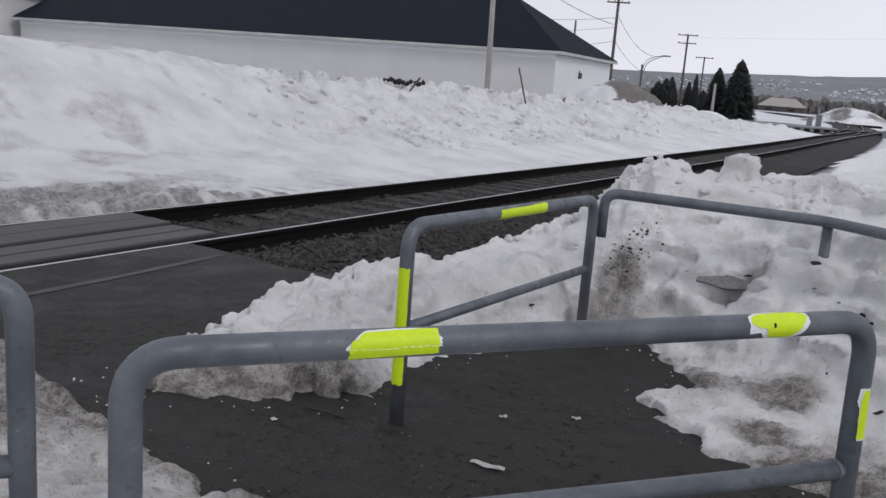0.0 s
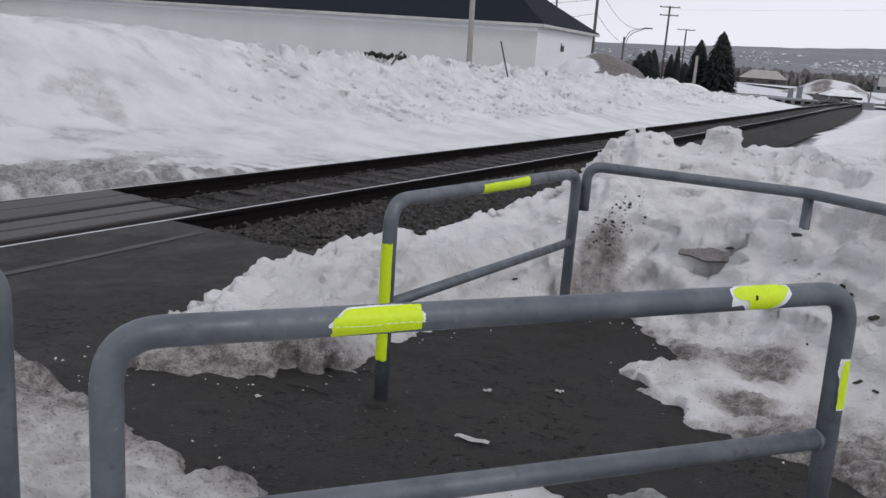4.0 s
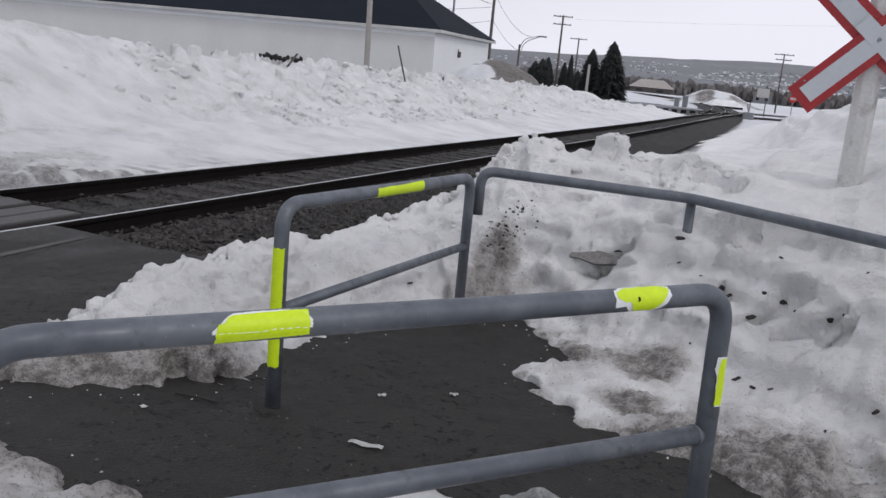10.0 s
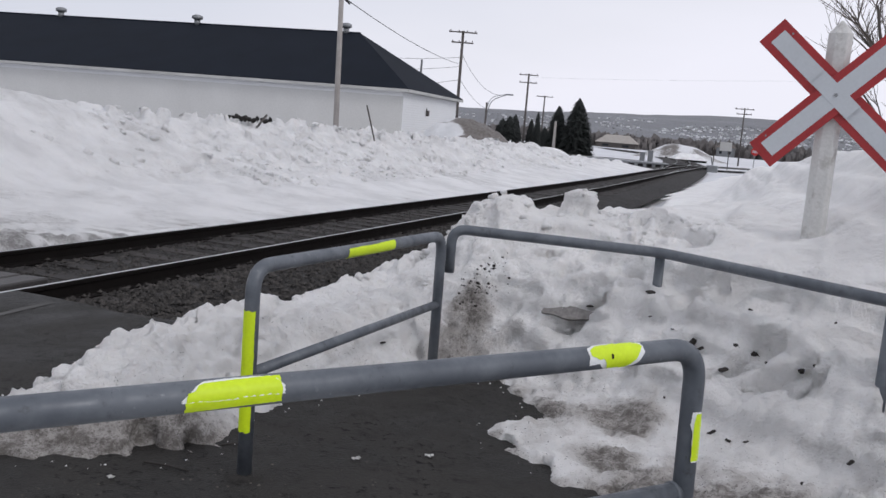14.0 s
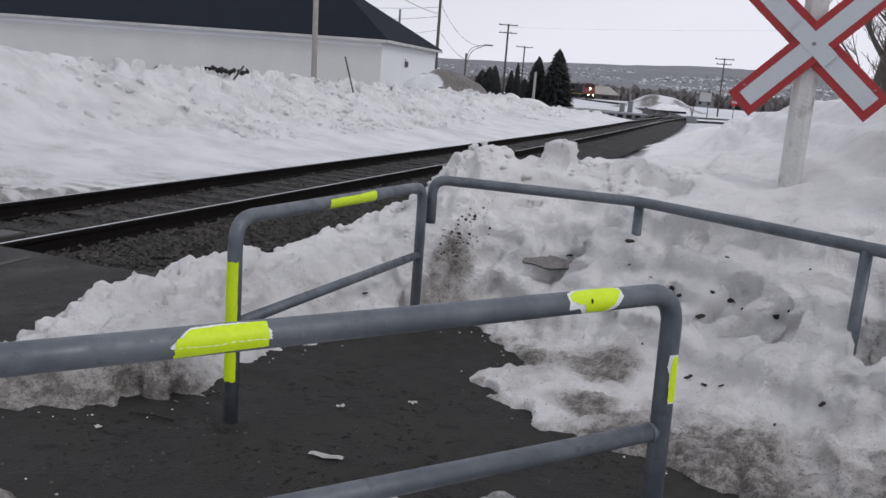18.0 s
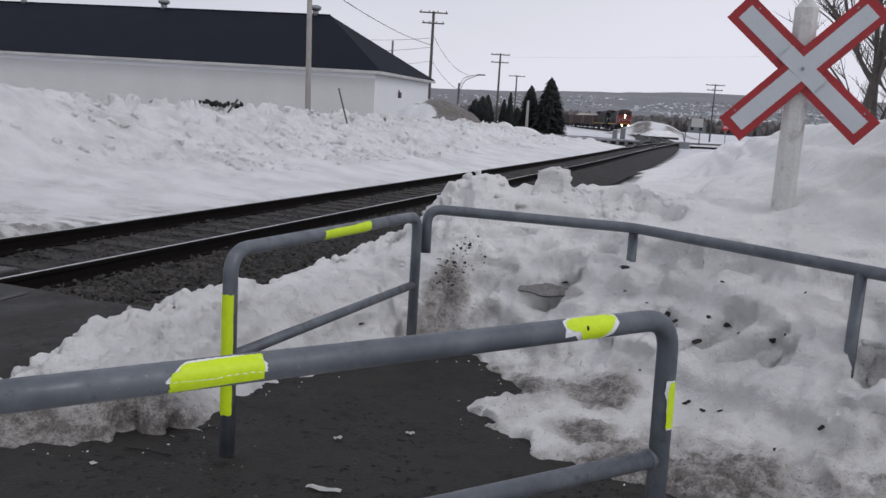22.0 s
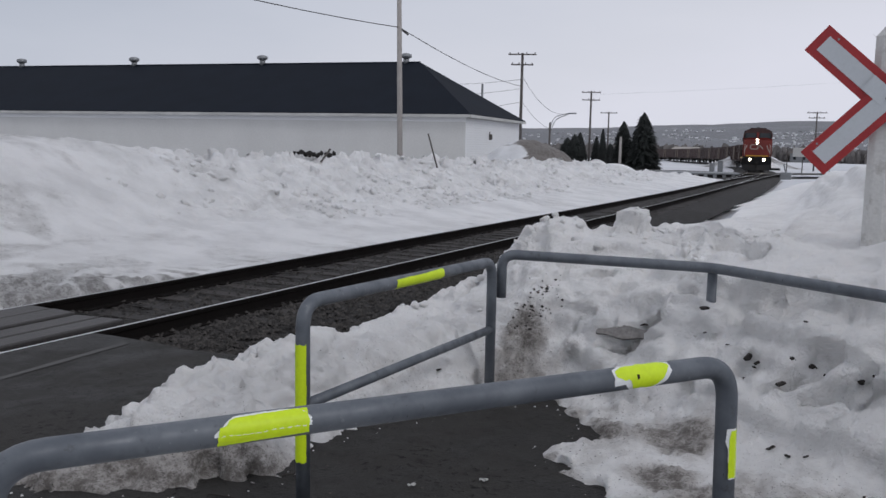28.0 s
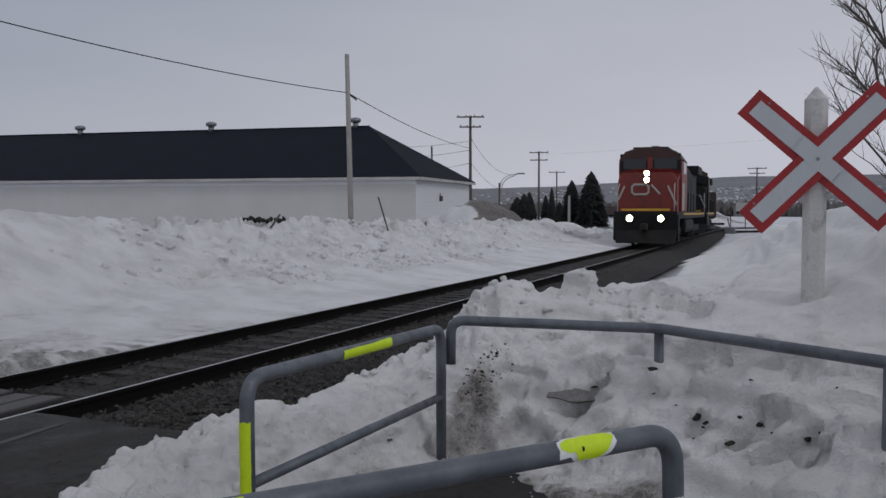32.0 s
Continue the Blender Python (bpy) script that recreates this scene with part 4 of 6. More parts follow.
def tape(bm, a, b, radius, lo, hi, seed, rough=4.0):
    """Tape stuck round a pipe from a to b, between the angles lo and hi (stops along its length), with torn edges."""
    a, b = Vector(a), Vector(b)
    d = (b - a).normalized()
    side = d.cross(Vector((0, 0, 1)) if abs(d.z) < 0.9 else Vector((0, 1, 0))).normalized()
    up = side.cross(d)
    n, m = 14, 44
    rnd = random.Random(seed)
    tear = [[rnd.uniform(-1, 1) for _ in range(m + 1)] for _ in range(2)]
    rows = []
    for i in range(m + 1):
        s = i / m
        q0 = float(np.interp(s, [p for p, _ in lo], [q for _, q in lo])) + rough * (0.4 * tear[0][i] + tear[0][i // 5 * 5])
        q1 = max(float(np.interp(s, [p for p, _ in hi], [q for _, q in hi])) + rough * (0.4 * tear[1][i] + tear[1][i // 5 * 5]), q0 + 4)
        row = []
        for k in range(n + 1):
            q = radians(q0 + (q1 - q0) * k / n)
            end = 0.005 * math.sin(0.9 * k + seed) * (i in (0, m))
            lift = 0.0008 * (k in (0, n)) + 0.0003 * math.sin(1.7 * i + k)
            row.append(bm.verts.new(a + (b - a) * (s + end) + (radius + lift) * (math.cos(q) * up + math.sin(q) * side)))
        rows.append(row)
    for p, q in zip(rows, rows[1:]):
        for k in range(n):
            bm.faces.new((p[k], p[k + 1], q[k + 1], q[k]))
    return bm


def strap(parent, a, b, lo, hi, seed, backing=None, label="bright yellow-green reflective tape", rough=4.0):
    if backing:
        part("tape_backing", tape(bmesh.new(), Vector(a).lerp(Vector(b), -0.04), Vector(a).lerp(Vector(b), 1.03), 0.0304, *backing, seed + 50, 2.5), M_tape_back, parent, "torn white tape backing", True)
    part("tape", tape(bmesh.new(), a, b, 0.0310, lo, hi, seed, rough), M_tape, parent, label, True)


G = "pipe barriers by the path"
# the barrier before the camera
A0, A1, A_TOP = Vector((-1.315, 1.157, 0)), Vector((-0.305, 2.670, 0)), 0.936
front = thing("barrier", "grey galvanised pipe barrier with torn yellow-green tape", "barrier", G)
hoop = [A0 + Vector((0, 0, -0.1)), A0 + Vector((0, 0, A_TOP)), A1 + Vector((0, 0, A_TOP - 0.021)), A1 + Vector((0.02, 0.01, -0.1))]
part("hoop", tube(bmesh.new(), bent(hoop, 0.10, 8), R_PIPE, 18), M_pipe, front, smooth_faces=True)
lo0, lo1 = A0 + Vector((0, 0, 0.557)), A1 + Vector((0, 0, 0.500))
part("lower_rail", tube(bmesh.new(), [lo0, lo0.lerp(lo1, 0.5), lo1], 0.027, 16), M_pipe, front, smooth_faces=True)
for at, zz in ((A1, 0.500), (A0, 0.557)):
    along = (A1 - A0).normalized() * (-1 if at is A1 else 1)
    part("weld", tube(bmesh.new(), [at + along * 0.026 + Vector((0, 0, zz)), at + along * 0.036 + Vector((0, 0, zz))], 0.0315, 16), M_pipe, front, "rough weld collar", True)


def on_front(s, z=A_TOP):
    p = A0.lerp(A1, s)
    return Vector((p.x, p.y, z - 0.021 * s))


strap(front, on_front(0.221), on_front(0.324), [(0, 84), (0.02, 62), (0.10, 57), (0.13, 36), (0.22, 26), (1, 16)], [(0, 138), (0.5, 130), (1, 122)], 1, ([(0, 84), (0.08, 62), (0.13, 40), (0.22, 16), (0.6, 8), (0.9, 14), (1, 60)], [(0, 96), (1, 92)]), rough=1.0)
strap(front, on_front(0.770), on_front(0.868), [(0, 30), (0.15, 8), (0.5, -4), (0.9, 2), (1, 24)], [(0, 66), (0.15, 84), (0.24, 78), (0.33, 134), (0.70, 138), (0.85, 96), (1, 40)], 2, ([(0, 22), (0.15, -2), (0.5, -10), (1, 10)], [(0, 112), (0.18, 104), (0.30, 142), (0.75, 146), (0.90, 112), (1, 64)]), rough=4.0)
part("tape_tear", tape(bmesh.new(), on_front(0.806), on_front(0.810), 0.0318, [(0, 62), (1, 66)], [(0, 86), (1, 80)], 3, 1.0), M_leaf, front, "dark tear in the tape", True)
strap(front, A1 + Vector((0.004, 0, 0.735)), A1 + Vector((0.008, 0, 0.60)), [(0, 108), (0.5, 104), (1, 106)], [(0, 142), (0.2, 152), (1, 154)], 4, ([(0, 108), (1, 112)], [(0, 164), (0.25, 172), (0.4, 158), (1, 150)]), rough=1.0)

# the barrier beside the line
B0, B1 = Vector((-2.026, 3.036, 0)), Vector((-2.008, 4.865, 0))
side_b = thing("barrier", "grey galvanised pipe barrier with a sloping brace and yellow-green tape", "barrier", G)
part("hoop", tube(bmesh.new(), bent([B0 + Vector((0, 0, -0.1)), B0 + Vector((0, 0, 0.855)), B1 + Vector((0, 0, 0.82)), B1 + Vector((0, 0, 0.0))], 0.11, 8), R_PIPE, 18), M_pipe, side_b, smooth_faces=True)
part("brace", tube(bmesh.new(), [B0 + Vector((0, 0.02, 0.424)), B1 + Vector((0, -0.02, 0.412))], 0.024, 14), M_pipe, side_b, smooth_faces=True)
part("foot_collar", tube(bmesh.new(), [B0 + Vector((0, 0, -0.02)), B0 + Vector((0, 0, 0.012))], 0.09, 16, radii=[0.10, 0.07]), M_asphalt, side_b, "tarred footing", True)
strap(side_b, B0 + Vector((0, 0, 0.685)), B0 + Vector((0, 0, 0.19)), [(0, 116), (1, 116)], [(0, 228), (0.3, 236), (1, 236)], 5, rough=3.0)
strap(side_b, B0.lerp(B1, 0.38) + Vector((0, 0, 0.842)), B0.lerp(B1, 0.64) + Vector((0, 0, 0.833)), [(0, 52), (0.6, 46), (1, 30)], [(0, 176), (1, 170)], 6, rough=3.0)

# the barrier half buried in the snow
C = [Vector((-1.972, 4.925, 0.60)), Vector((-1.972, 4.925, 0.862)), Vector((-0.82, 5.30, 0.829)), Vector((0.33, 4.52, 0.843)), Vector((1.9, 3.42, 0.86))]
deep = thing("barrier", "long grey pipe barrier half buried in old snow", "barrier", G)
part("top_rail", tube(bmesh.new(), bent(C, 0.09, 8), R_PIPE, 18), M_pipe, deep, smooth_faces=True)
for p, low in ((C[2], 0.2), (C[3], 0.0), (C[4], 0.0)):
    part("post", tube(bmesh.new(), [Vector((p.x, p.y, low)), p], 0.028, 16), M_pipe, deep, smooth_faces=True)

# the barrier at the path's entry
E0, E1 = Vector((-1.86, 1.29, 0)), Vector((-2.75, 0.35, 0))
entry = thing("barrier", "grey galvanised pipe barrier with worn paint at the path's entry", "barrier", G)
part("hoop", tube(bmesh.new(), bent([E0 + Vector((0, 0, -0.1)), E0 + Vector((0, 0, 0.93)), E1 + Vector((0, 0, 0.93)), E1 + Vector((0, 0, -0.1))], 0.08, 8), R_PIPE, 18), M_pipe, entry, smooth_faces=True)
part("lower_rail", tube(bmesh.new(), [E0 + Vector((0, 0, 0.50)), E1 + Vector((0, 0, 0.50))], 0.027, 16), M_pipe, entry, smooth_faces=True)

# ---- crossing sign ----
cross = thing("crossing_sign", "white crossbuck railway sign with red borders on a white post", "railway sign", m=pose(-0.01, 6.20, 0.0, 0, 0, 3))
bm = bmesh.new()
h_, c_ = 0.070, 0.034
ring = [(-h_, -c_), (-c_, -h_), (c_, -h_), (h_, -c_), (h_, c_), (c_, h_), (-c_, h_), (-h_, c_)]
rows_ = [[bm.verts.new((f * x - 0.012, 0.095 + f * y, z)) for x, y in ring] for z, f in ((0.0, 1.0), (2.21, 1.0), (2.29, 0.12))]
for lo_, hi_ in zip(rows_, rows_[1:]):
    for k in range(8):
        bm.faces.new((lo_[k], lo_[(k + 1) % 8], hi_[(k + 1) % 8], hi_[k]))
bm.faces.new(rows_[0][::-1]); bm.faces.new(rows_[-1])
bmesh.ops.bevel(bm, geom=[e for e in bm.edges if abs(e.verts[0].co.z - e.verts[1].co.z) > 1], offset=0.004, segments=1, affect="EDGES")
part("post", bm, M_post_white, cross, "weathered white timber post with chamfered corners")
for turn, front_y in ((42.2, 0.008), (-45.4, -0.010)):
    m = pose(0, front_y, 1.828, 0, turn, 0)
    board = part("board", box(bmesh.new(), (0, 0, 0), (1.128, 0.014, 0.200), bevel=0.002), M_sign_red, cross, "red-edged sign board", matrix=m)
    part("white_panel", box(bmesh.new(), (0, -0.0085, 0), (1.022, 0.003, 0.108)), M_sign_white, board)
    for x in (-0.46, 0.46):
        part("rivet", tube(bmesh.new(), [(x, -0.013, 0.072), (x, -0.004, 0.072)], 0.007, 8), M_metal, board)
part("bolt", tube(bmesh.new(), [(0, -0.028, 1.828), (0, 0.0, 1.828)], 0.012, 8), M_metal, cross)
part("white_panel", box(bmesh.new(), (0, 0, 0), (0.30, 0.002, 0.108)), M_sign_white, cross, matrix=pose(0, -0.021, 1.828, 0, 42.2, 0))

# ---- long white building ----
LONG = Vector((-0.986, -0.167, 0)).normalized()
DEEP = Vector((-0.167, 0.986, 0)).normalized()
BASE = pose(-26.2, 53.9, -0.9, 0, 0, math.degrees(math.atan2(-LONG.y, -LONG.x)))
# local axes: -x along the long wall, +y into the building, z up
B_LEN, B_DEEP, EAVE, RIDGE, HIP = 49.0, 16.2, 4.27, 8.70, 6.2
house = thing("warehouse", "long low white building with a dark hipped roof and roof vents", "building", m=BASE)
bm = bmesh.new()
box(bm, (-B_LEN / 2, 0.15, EAVE / 2), (B_LEN, 0.3, EAVE))
part("wall", bm, M_siding, house, "white clad long wall")
bm = bmesh.new()
box(bm, (-0.15, B_DEEP / 2, EAVE / 2), (0.3, B_DEEP - 0.62, EAVE))
part("wall", bm, M_siding, house, "white clad end wall")
bm = bmesh.new()
box(bm, (-B_LEN + 0.15, B_DEEP / 2, EAVE / 2), (0.3, B_DEEP - 0.62, EAVE))
part("wall", bm, M_siding, house)
bm = bmesh.new()
box(bm, (-B_LEN / 2, B_DEEP - 0.15, EAVE / 2), (B_LEN, 0.3, EAVE))
part("wall", bm, M_siding, house)
for k in range(24):
    part("cladding_board", box(bmesh.new(), (0.006, B_DEEP / 2, 0.35 + k * 0.163), (0.02, B_DEEP, 0.150), bevel=0.004), M_trim, house)
bm = bmesh.new()
o, t_ = 0.45, 0.18
low = [bm.verts.new(p) for p in ((o, -o, EAVE), (o, B_DEEP + o, EAVE), (-B_LEN - o, B_DEEP + o, EAVE), (-B_LEN - o, -o, EAVE))]
top = [bm.verts.new(p) for p in ((o, -o, EAVE + t_), (o, B_DEEP + o, EAVE + t_), (-B_LEN - o, B_DEEP + o, EAVE + t_), (-B_LEN - o, -o, EAVE + t_))]
ra, rb = bm.verts.new((-HIP, B_DEEP / 2, RIDGE)), bm.verts.new((-B_LEN - o, B_DEEP / 2, RIDGE))
bm.faces.new(low)
for a in range(4):
    bm.faces.new((low[a], low[(a + 1) % 4], top[(a + 1) % 4], top[a]))
bm.faces.new((top[0], top[1], ra)); bm.faces.new((top[1], top[2], rb, ra)); bm.faces.new((top[2], top[3], rb)); bm.faces.new((top[3], top[0], ra, rb))
part("roof", bm, M_roof, house, "dark shingled hipped roof")
part("fascia", box(bmesh.new(), (-B_LEN / 2, -o - 0.03, EAVE + 0.02), (B_LEN + 2 * o, 0.05, 0.20)), M_eaves, house, "weathered white eaves board")
part("fascia", box(bmesh.new(), (o + 0.03, B_DEEP / 2, EAVE + 0.02), (0.05, B_DEEP + 2 * o, 0.20)), M_eaves, house, "weathered white eaves board")
part("soffit_board", box(bmesh.new(), (-B_LEN / 2, -0.06, EAVE - 0.22), (B_LEN, 0.10, 0.30)), M_trim, house, "white board under the eaves")
part("ridge_cap", tube(bmesh.new(), [(-HIP, B_DEEP / 2, RIDGE), (-B_LEN - o, B_DEEP / 2, RIDGE)], 0.08, 8), M_roof, house)
for x in (-7.4, -20.2, -32.9, -45.2):
    v = part("roof_vent", tube(bmesh.new(), [(x, B_DEEP / 2, RIDGE - 0.1), (x, B_DEEP / 2, RIDGE + 0.32)], 0.24, 12), M_metal, house, "grey sheet-metal roof vent", True)
    bm = bmesh.new()
    tube(bm, [(x, B_DEEP / 2, RIDGE + 0.32), (x, B_DEEP / 2, RIDGE + 0.40), (x, B_DEEP / 2, RIDGE + 0.62), (x, B_DEEP / 2, RIDGE + 0.72)], 0.3, 12, radii=[0.26, 0.44, 0.44, 0.2])
    part("vent_hood", bm, M_metal, v, smooth_faces=True)
lamp = part("wall_lamp", box(bmesh.new(), (0.12, 6.3, 2.95), (0.22, 0.30, 0.42), bevel=0.04), M_dark_pole, house, "dark wall lamp")
part("bracket", box(bmesh.new(), (0.04, 6.3, 3.25), (0.06, 0.08, 0.2)), M_dark_pole, lamp)
part("pipe_stack", tube(bmesh.new(), [(-2.6, 13.5, 5.2), (-2.6, 13.5, 7.4)], 0.09, 8), M_metal, house, "thin grey flue pipe")

# white wing at the building's far end
wing = thing("annex", "white annex with a dark gable edge beside the long building", "building", m=pose(-82.5, 44.0, -0.9, 0, 0, math.degrees(math.atan2(-LONG.y, -LONG.x))))
part("wall", box(bmesh.new(), (0, 0.2, 3.2), (14, 8, 6.4)), M_siding, wing)
part("gable_edge", box(bmesh.new(), (0, 0, 0), (0.5, 0.4, 4.2), pose(7.2, -3.9, 5.6, 0, -25, 0)), M_roof, wing, "dark gable board")
part("roof", box(bmesh.new(), (0, 0.2, 6.5), (15, 9, 0.25)), M_roof, wing)

# ---- poles, wires, street lamp ----
def at(az, d, z=0.0):
    """A place d metres from the origin, az degrees to the left of the line."""
    return Vector((-d * math.sin(radians(az)), d * math.cos(radians(az)), z))


def pole(p, height, r0=0.15, mat=None, lean=(0, 0), arms=(), label="weathered timber utility pole with crossarms", turn=0.0):
    ob = thing("utility_pole", label, "utility pole", "utility poles along the line", m=pose(p.x, p.y, p.z, 0, 0, turn))
    tx, ty = lean
    part("shaft", tube(bmesh.new(), [(0, 0, -0.5), (tx * 0.5, ty * 0.5, height / 2), (tx, ty, height)], r0, 12, radii=[r0, r0 * 0.88, r0 * 0.75]), mat or M_wood_pole, ob, smooth_faces=True)
    for z, w in arms:
        arm = part("crossarm", box(bmesh.new(), (tx * z / height, ty * z / height - r0, z), (w, 0.10, 0.13), bevel=0.01), mat or M_wood_pole, ob)
        for k in range(4):
            x = (k - 1.5) * w / 3.4
            part("insulator", tube(bmesh.new(), [(x, -r0, z + 0.06), (x, -r0, z + 0.14), (x, -r0, z + 0.22)], 0.05, 8, radii=[0.03, 0.06, 0.03]), M_dark_pole, arm)
    return ob


P1 = at(30.10, 45.0, -0.5)
pole(P1, 9.75, 0.15, M_wood_pole, lean=(-0.20, 0.0), label="slim grey timber pole before the white building")
P2 = at(22.4, 88.0, -0.9)
pole(P2, 11.45, 0.17, M_dark_pole, arms=((11.3, 2.8), (10.3, 2.2)), turn=22)
P3 = at(17.95, 130.0, -1.2)
pole(P3, 10.7, 0.17, M_dark_pole, arms=((10.5, 2.8), (9.4, 2.6)), turn=18)
P4 = at(16.8, 160.0, -1.5)
pole(P4, 9.2, 0.16, M_dark_pole, arms=((9.0, 3.0),), turn=17)
P5 = at(4.4, 150.0, -1.4)
pole(P5, 9.0, 0.13, M_dark_pole, arms=((8.8, 3.0), (8.0, 2.4)), turn=5)
pole(at(15.95, 90, -0.9), 3.4, 0.16, M_wood_pole, label="short grey timber post by the spruces")


def wire(name, a, b, sag, r=0.02, label="thin black overhead wire"):
    a, b = Vector(a), Vector(b)
    pts = []
    for k in range(17):
        s = k / 16
        p = a.lerp(b, s)
        p.z -= 4 * sag * s * (1 - s)
        pts.append(p)
    return tagged(part(name, tube(bmesh.new(), pts, r, 6), M_wire, None, smooth_faces=True), label, "overhead wire")


p1_hook = P1 + Vector((-0.16, 0, 7.80))
wire("overhead_wire", (-26.3, 16.9, 8.1), p1_hook, 0.32, 0.022, "black service wire rising to a slim pole")
wire("overhead_wire", p1_hook, P2 + Vector((0, -0.2, 8.2)), 0.4, 0.022, "black service wire between two poles")
part("wire_bracket", tube(bmesh.new(), [p1_hook, p1_hook + Vector((0.35, 0.3, -0.35))], 0.05, 8), M_wire, None)
tagged(bpy.data.objects["wire_bracket"], "small dark bracket where the wire meets the pole", "wire bracket")
for dz, end in ((8.9, at(33, 105, 9.2)), (8.0, at(33, 105, 7.6)), (6.7, at(31, 100, 5.6))):
    wire("overhead_wire", P2 + Vector((0, 0, dz)), end, 0.7, 0.018)
lamp_p = at(20.5, 96.0, -0.9)
wire("overhead_wire", P2 + Vector((0, 0, 9.3)), lamp_p + Vector((2.0, 0.4, 5.9)), 1.3, 0.018)
wire("overhead_wire", P2 + Vector((0, 0, 6.8)), lamp_p + Vector((0, 0, 4.2)), 0.4, 0.018)
wire("overhead_wire", P3 + Vector((0, 0, 10.2)), at(-6, 150, 13.6), 0.4, 0.007)
street = thing("street_lamp", "grey street lamp with a curved lattice arm", "street lamp", m=Matrix.Translation(lamp_p))
part("shaft", tube(bmesh.new(), [(0, 0, -0.4), (0, 0, 4.9)], 0.11, 10), M_dark_pole, street, smooth_faces=True)
part("arm", tube(bmesh.new(), bent([(0, 0, 3.4), (0.5, 0, 5.2), (2.1, 0.2, 5.85)], 0.7, 8), 0.045, 8), M_metal, street, smooth_faces=True)
part("arm", tube(bmesh.new(), bent([(0, 0, 4.2), (0.4, 0, 5.5), (2.1, 0.2, 5.92)], 0.6, 8), 0.035, 8), M_metal, street, smooth_faces=True)
part("lamp_head", box(bmesh.new(), (2.45, 0.2, 5.88), (0.85, 0.28, 0.16), bevel=0.06), M_metal, street)

# sticks and scrap in the bank
for az, d, ln, lean in ((27.65, 28.0, 0.95, -16), (34.6, 22.4, 0.12, 35)):
    p = at(az, d, 0.9 if ln > 0.5 else 1.22)
    m = pose(p.x, p.y, p.z, 0, lean, 27)
    tagged(part("stake", tube(bmesh.new(), [(0, 0, -0.3), (0, 0, ln)], 0.026, 8), M_dark_pole, None, matrix=m), "dark leaning stake in the snow bank", "stake")
bm = bmesh.new()
rr = random.Random(3)
for k in range(11):
    got = bmesh.ops.create_icosphere(bm, subdivisions=1, radius=rr.uniform(0.05, 0.10), matrix=pose(0.105 * k - 0.55, rr.uniform(-0.12, 0.12), rr.uniform(-0.02, 0.06) - 0.004 * k))
    for v in got["verts"]:
        v.co += Vector((rr.uniform(-0.03, 0.03), rr.uniform(-0.03, 0.03), rr.uniform(-0.02, 0.02)))
p = at(35.45, 23.6, 1.17)
tagged(part("debris", bm, M_steel_dark, None, matrix=pose(p.x, p.y, p.z, 0, 0, 36)), "dark row of frozen soil and rubble on the bank", "debris", "", "stuff")


# ---- trees ----
def spruce(p, height, width, seed):
    rnd = random.Random(seed)
    ob = thing("spruce_tree", "dark green conical spruce by the line", "tree", "spruces by the line", m=Matrix.Translation(p))
    part("trunk", tube(bmesh.new(), [(0, 0, -0.3), (0, 0, height * 0.97)], 0.14, 8, radii=[0.14, 0.02]), M_bark, ob, smooth_faces=True)
    verts, faces = [], []
    n = 76
    for i in range(n):
        f = i / (n - 1)
        z = height * (0.02 + 0.97 * f)
        reach = width / 2 * (1 - f) ** 0.5 + 0.06
        for k in range(int(12 + 38 * (1 - f))):
            a = rnd.random() * 6.283
            rr = reach * rnd.uniform(0.65, 1.08)
            droop = rr * rnd.uniform(0.1, 0.7)
            w = 0.12 + 0.20 * rr
            d, s = Vector((math.cos(a), math.sin(a), 0)), Vector((-math.sin(a), math.cos(a), 0))
            for j in range(3):
                q0, q1 = j / 3, (j + 1.15) / 3
                b = len(verts)
                c0 = d * rr * q0 + Vector((0, 0, z - droop * q0 + rnd.uniform(-0.05, 0.05)))
                c1 = d * rr * q1 + Vector((0, 0, z - droop * q1))
                ww = w * (1 - 0.55 * q0)
                verts += [c0 + s * ww, c0 - s * ww + Vector((0, 0, rnd.uniform(-0.1, 0.1))), c1 + Vector((0, 0, rnd.uniform(-0.2, 0.05))), c0 + Vector((0, 0, 0.10))]
                faces += [(b, b + 3, b + 2), (b + 3, b + 1, b + 2)]
    data = bpy.data.meshes.new("crown")
    data.from_pydata([tuple(v) for v in verts], [], faces)
    data.materials.append(M_needle)
    part("crown", data, M_needle, ob)
    return ob


spruce(at(14.55, 105, -1.1), 6.6, 4.8, 1)
spruce(at(15.8, 107, -1.1), 5.6, 3.6, 2)
spruce(at(14.2, 109, -1.1), 2.6, 2.2, 3)
for k, (az, d, h, w) in enumerate(((18.9, 118, 4.3, 3.6), (19.35, 120, 3.9, 3.8), (18.55, 122, 4.6, 2.6), (17.5, 126, 4.2, 1.8), (17.1, 124, 5.2, 1.4), (16.6, 128, 3.2, 2.4), (22.0, 118, 3.4, 5.0), (21.2, 122, 2.8, 5.0))):
    spruce(at(az, d, -1.3), h, w, 20 + k)


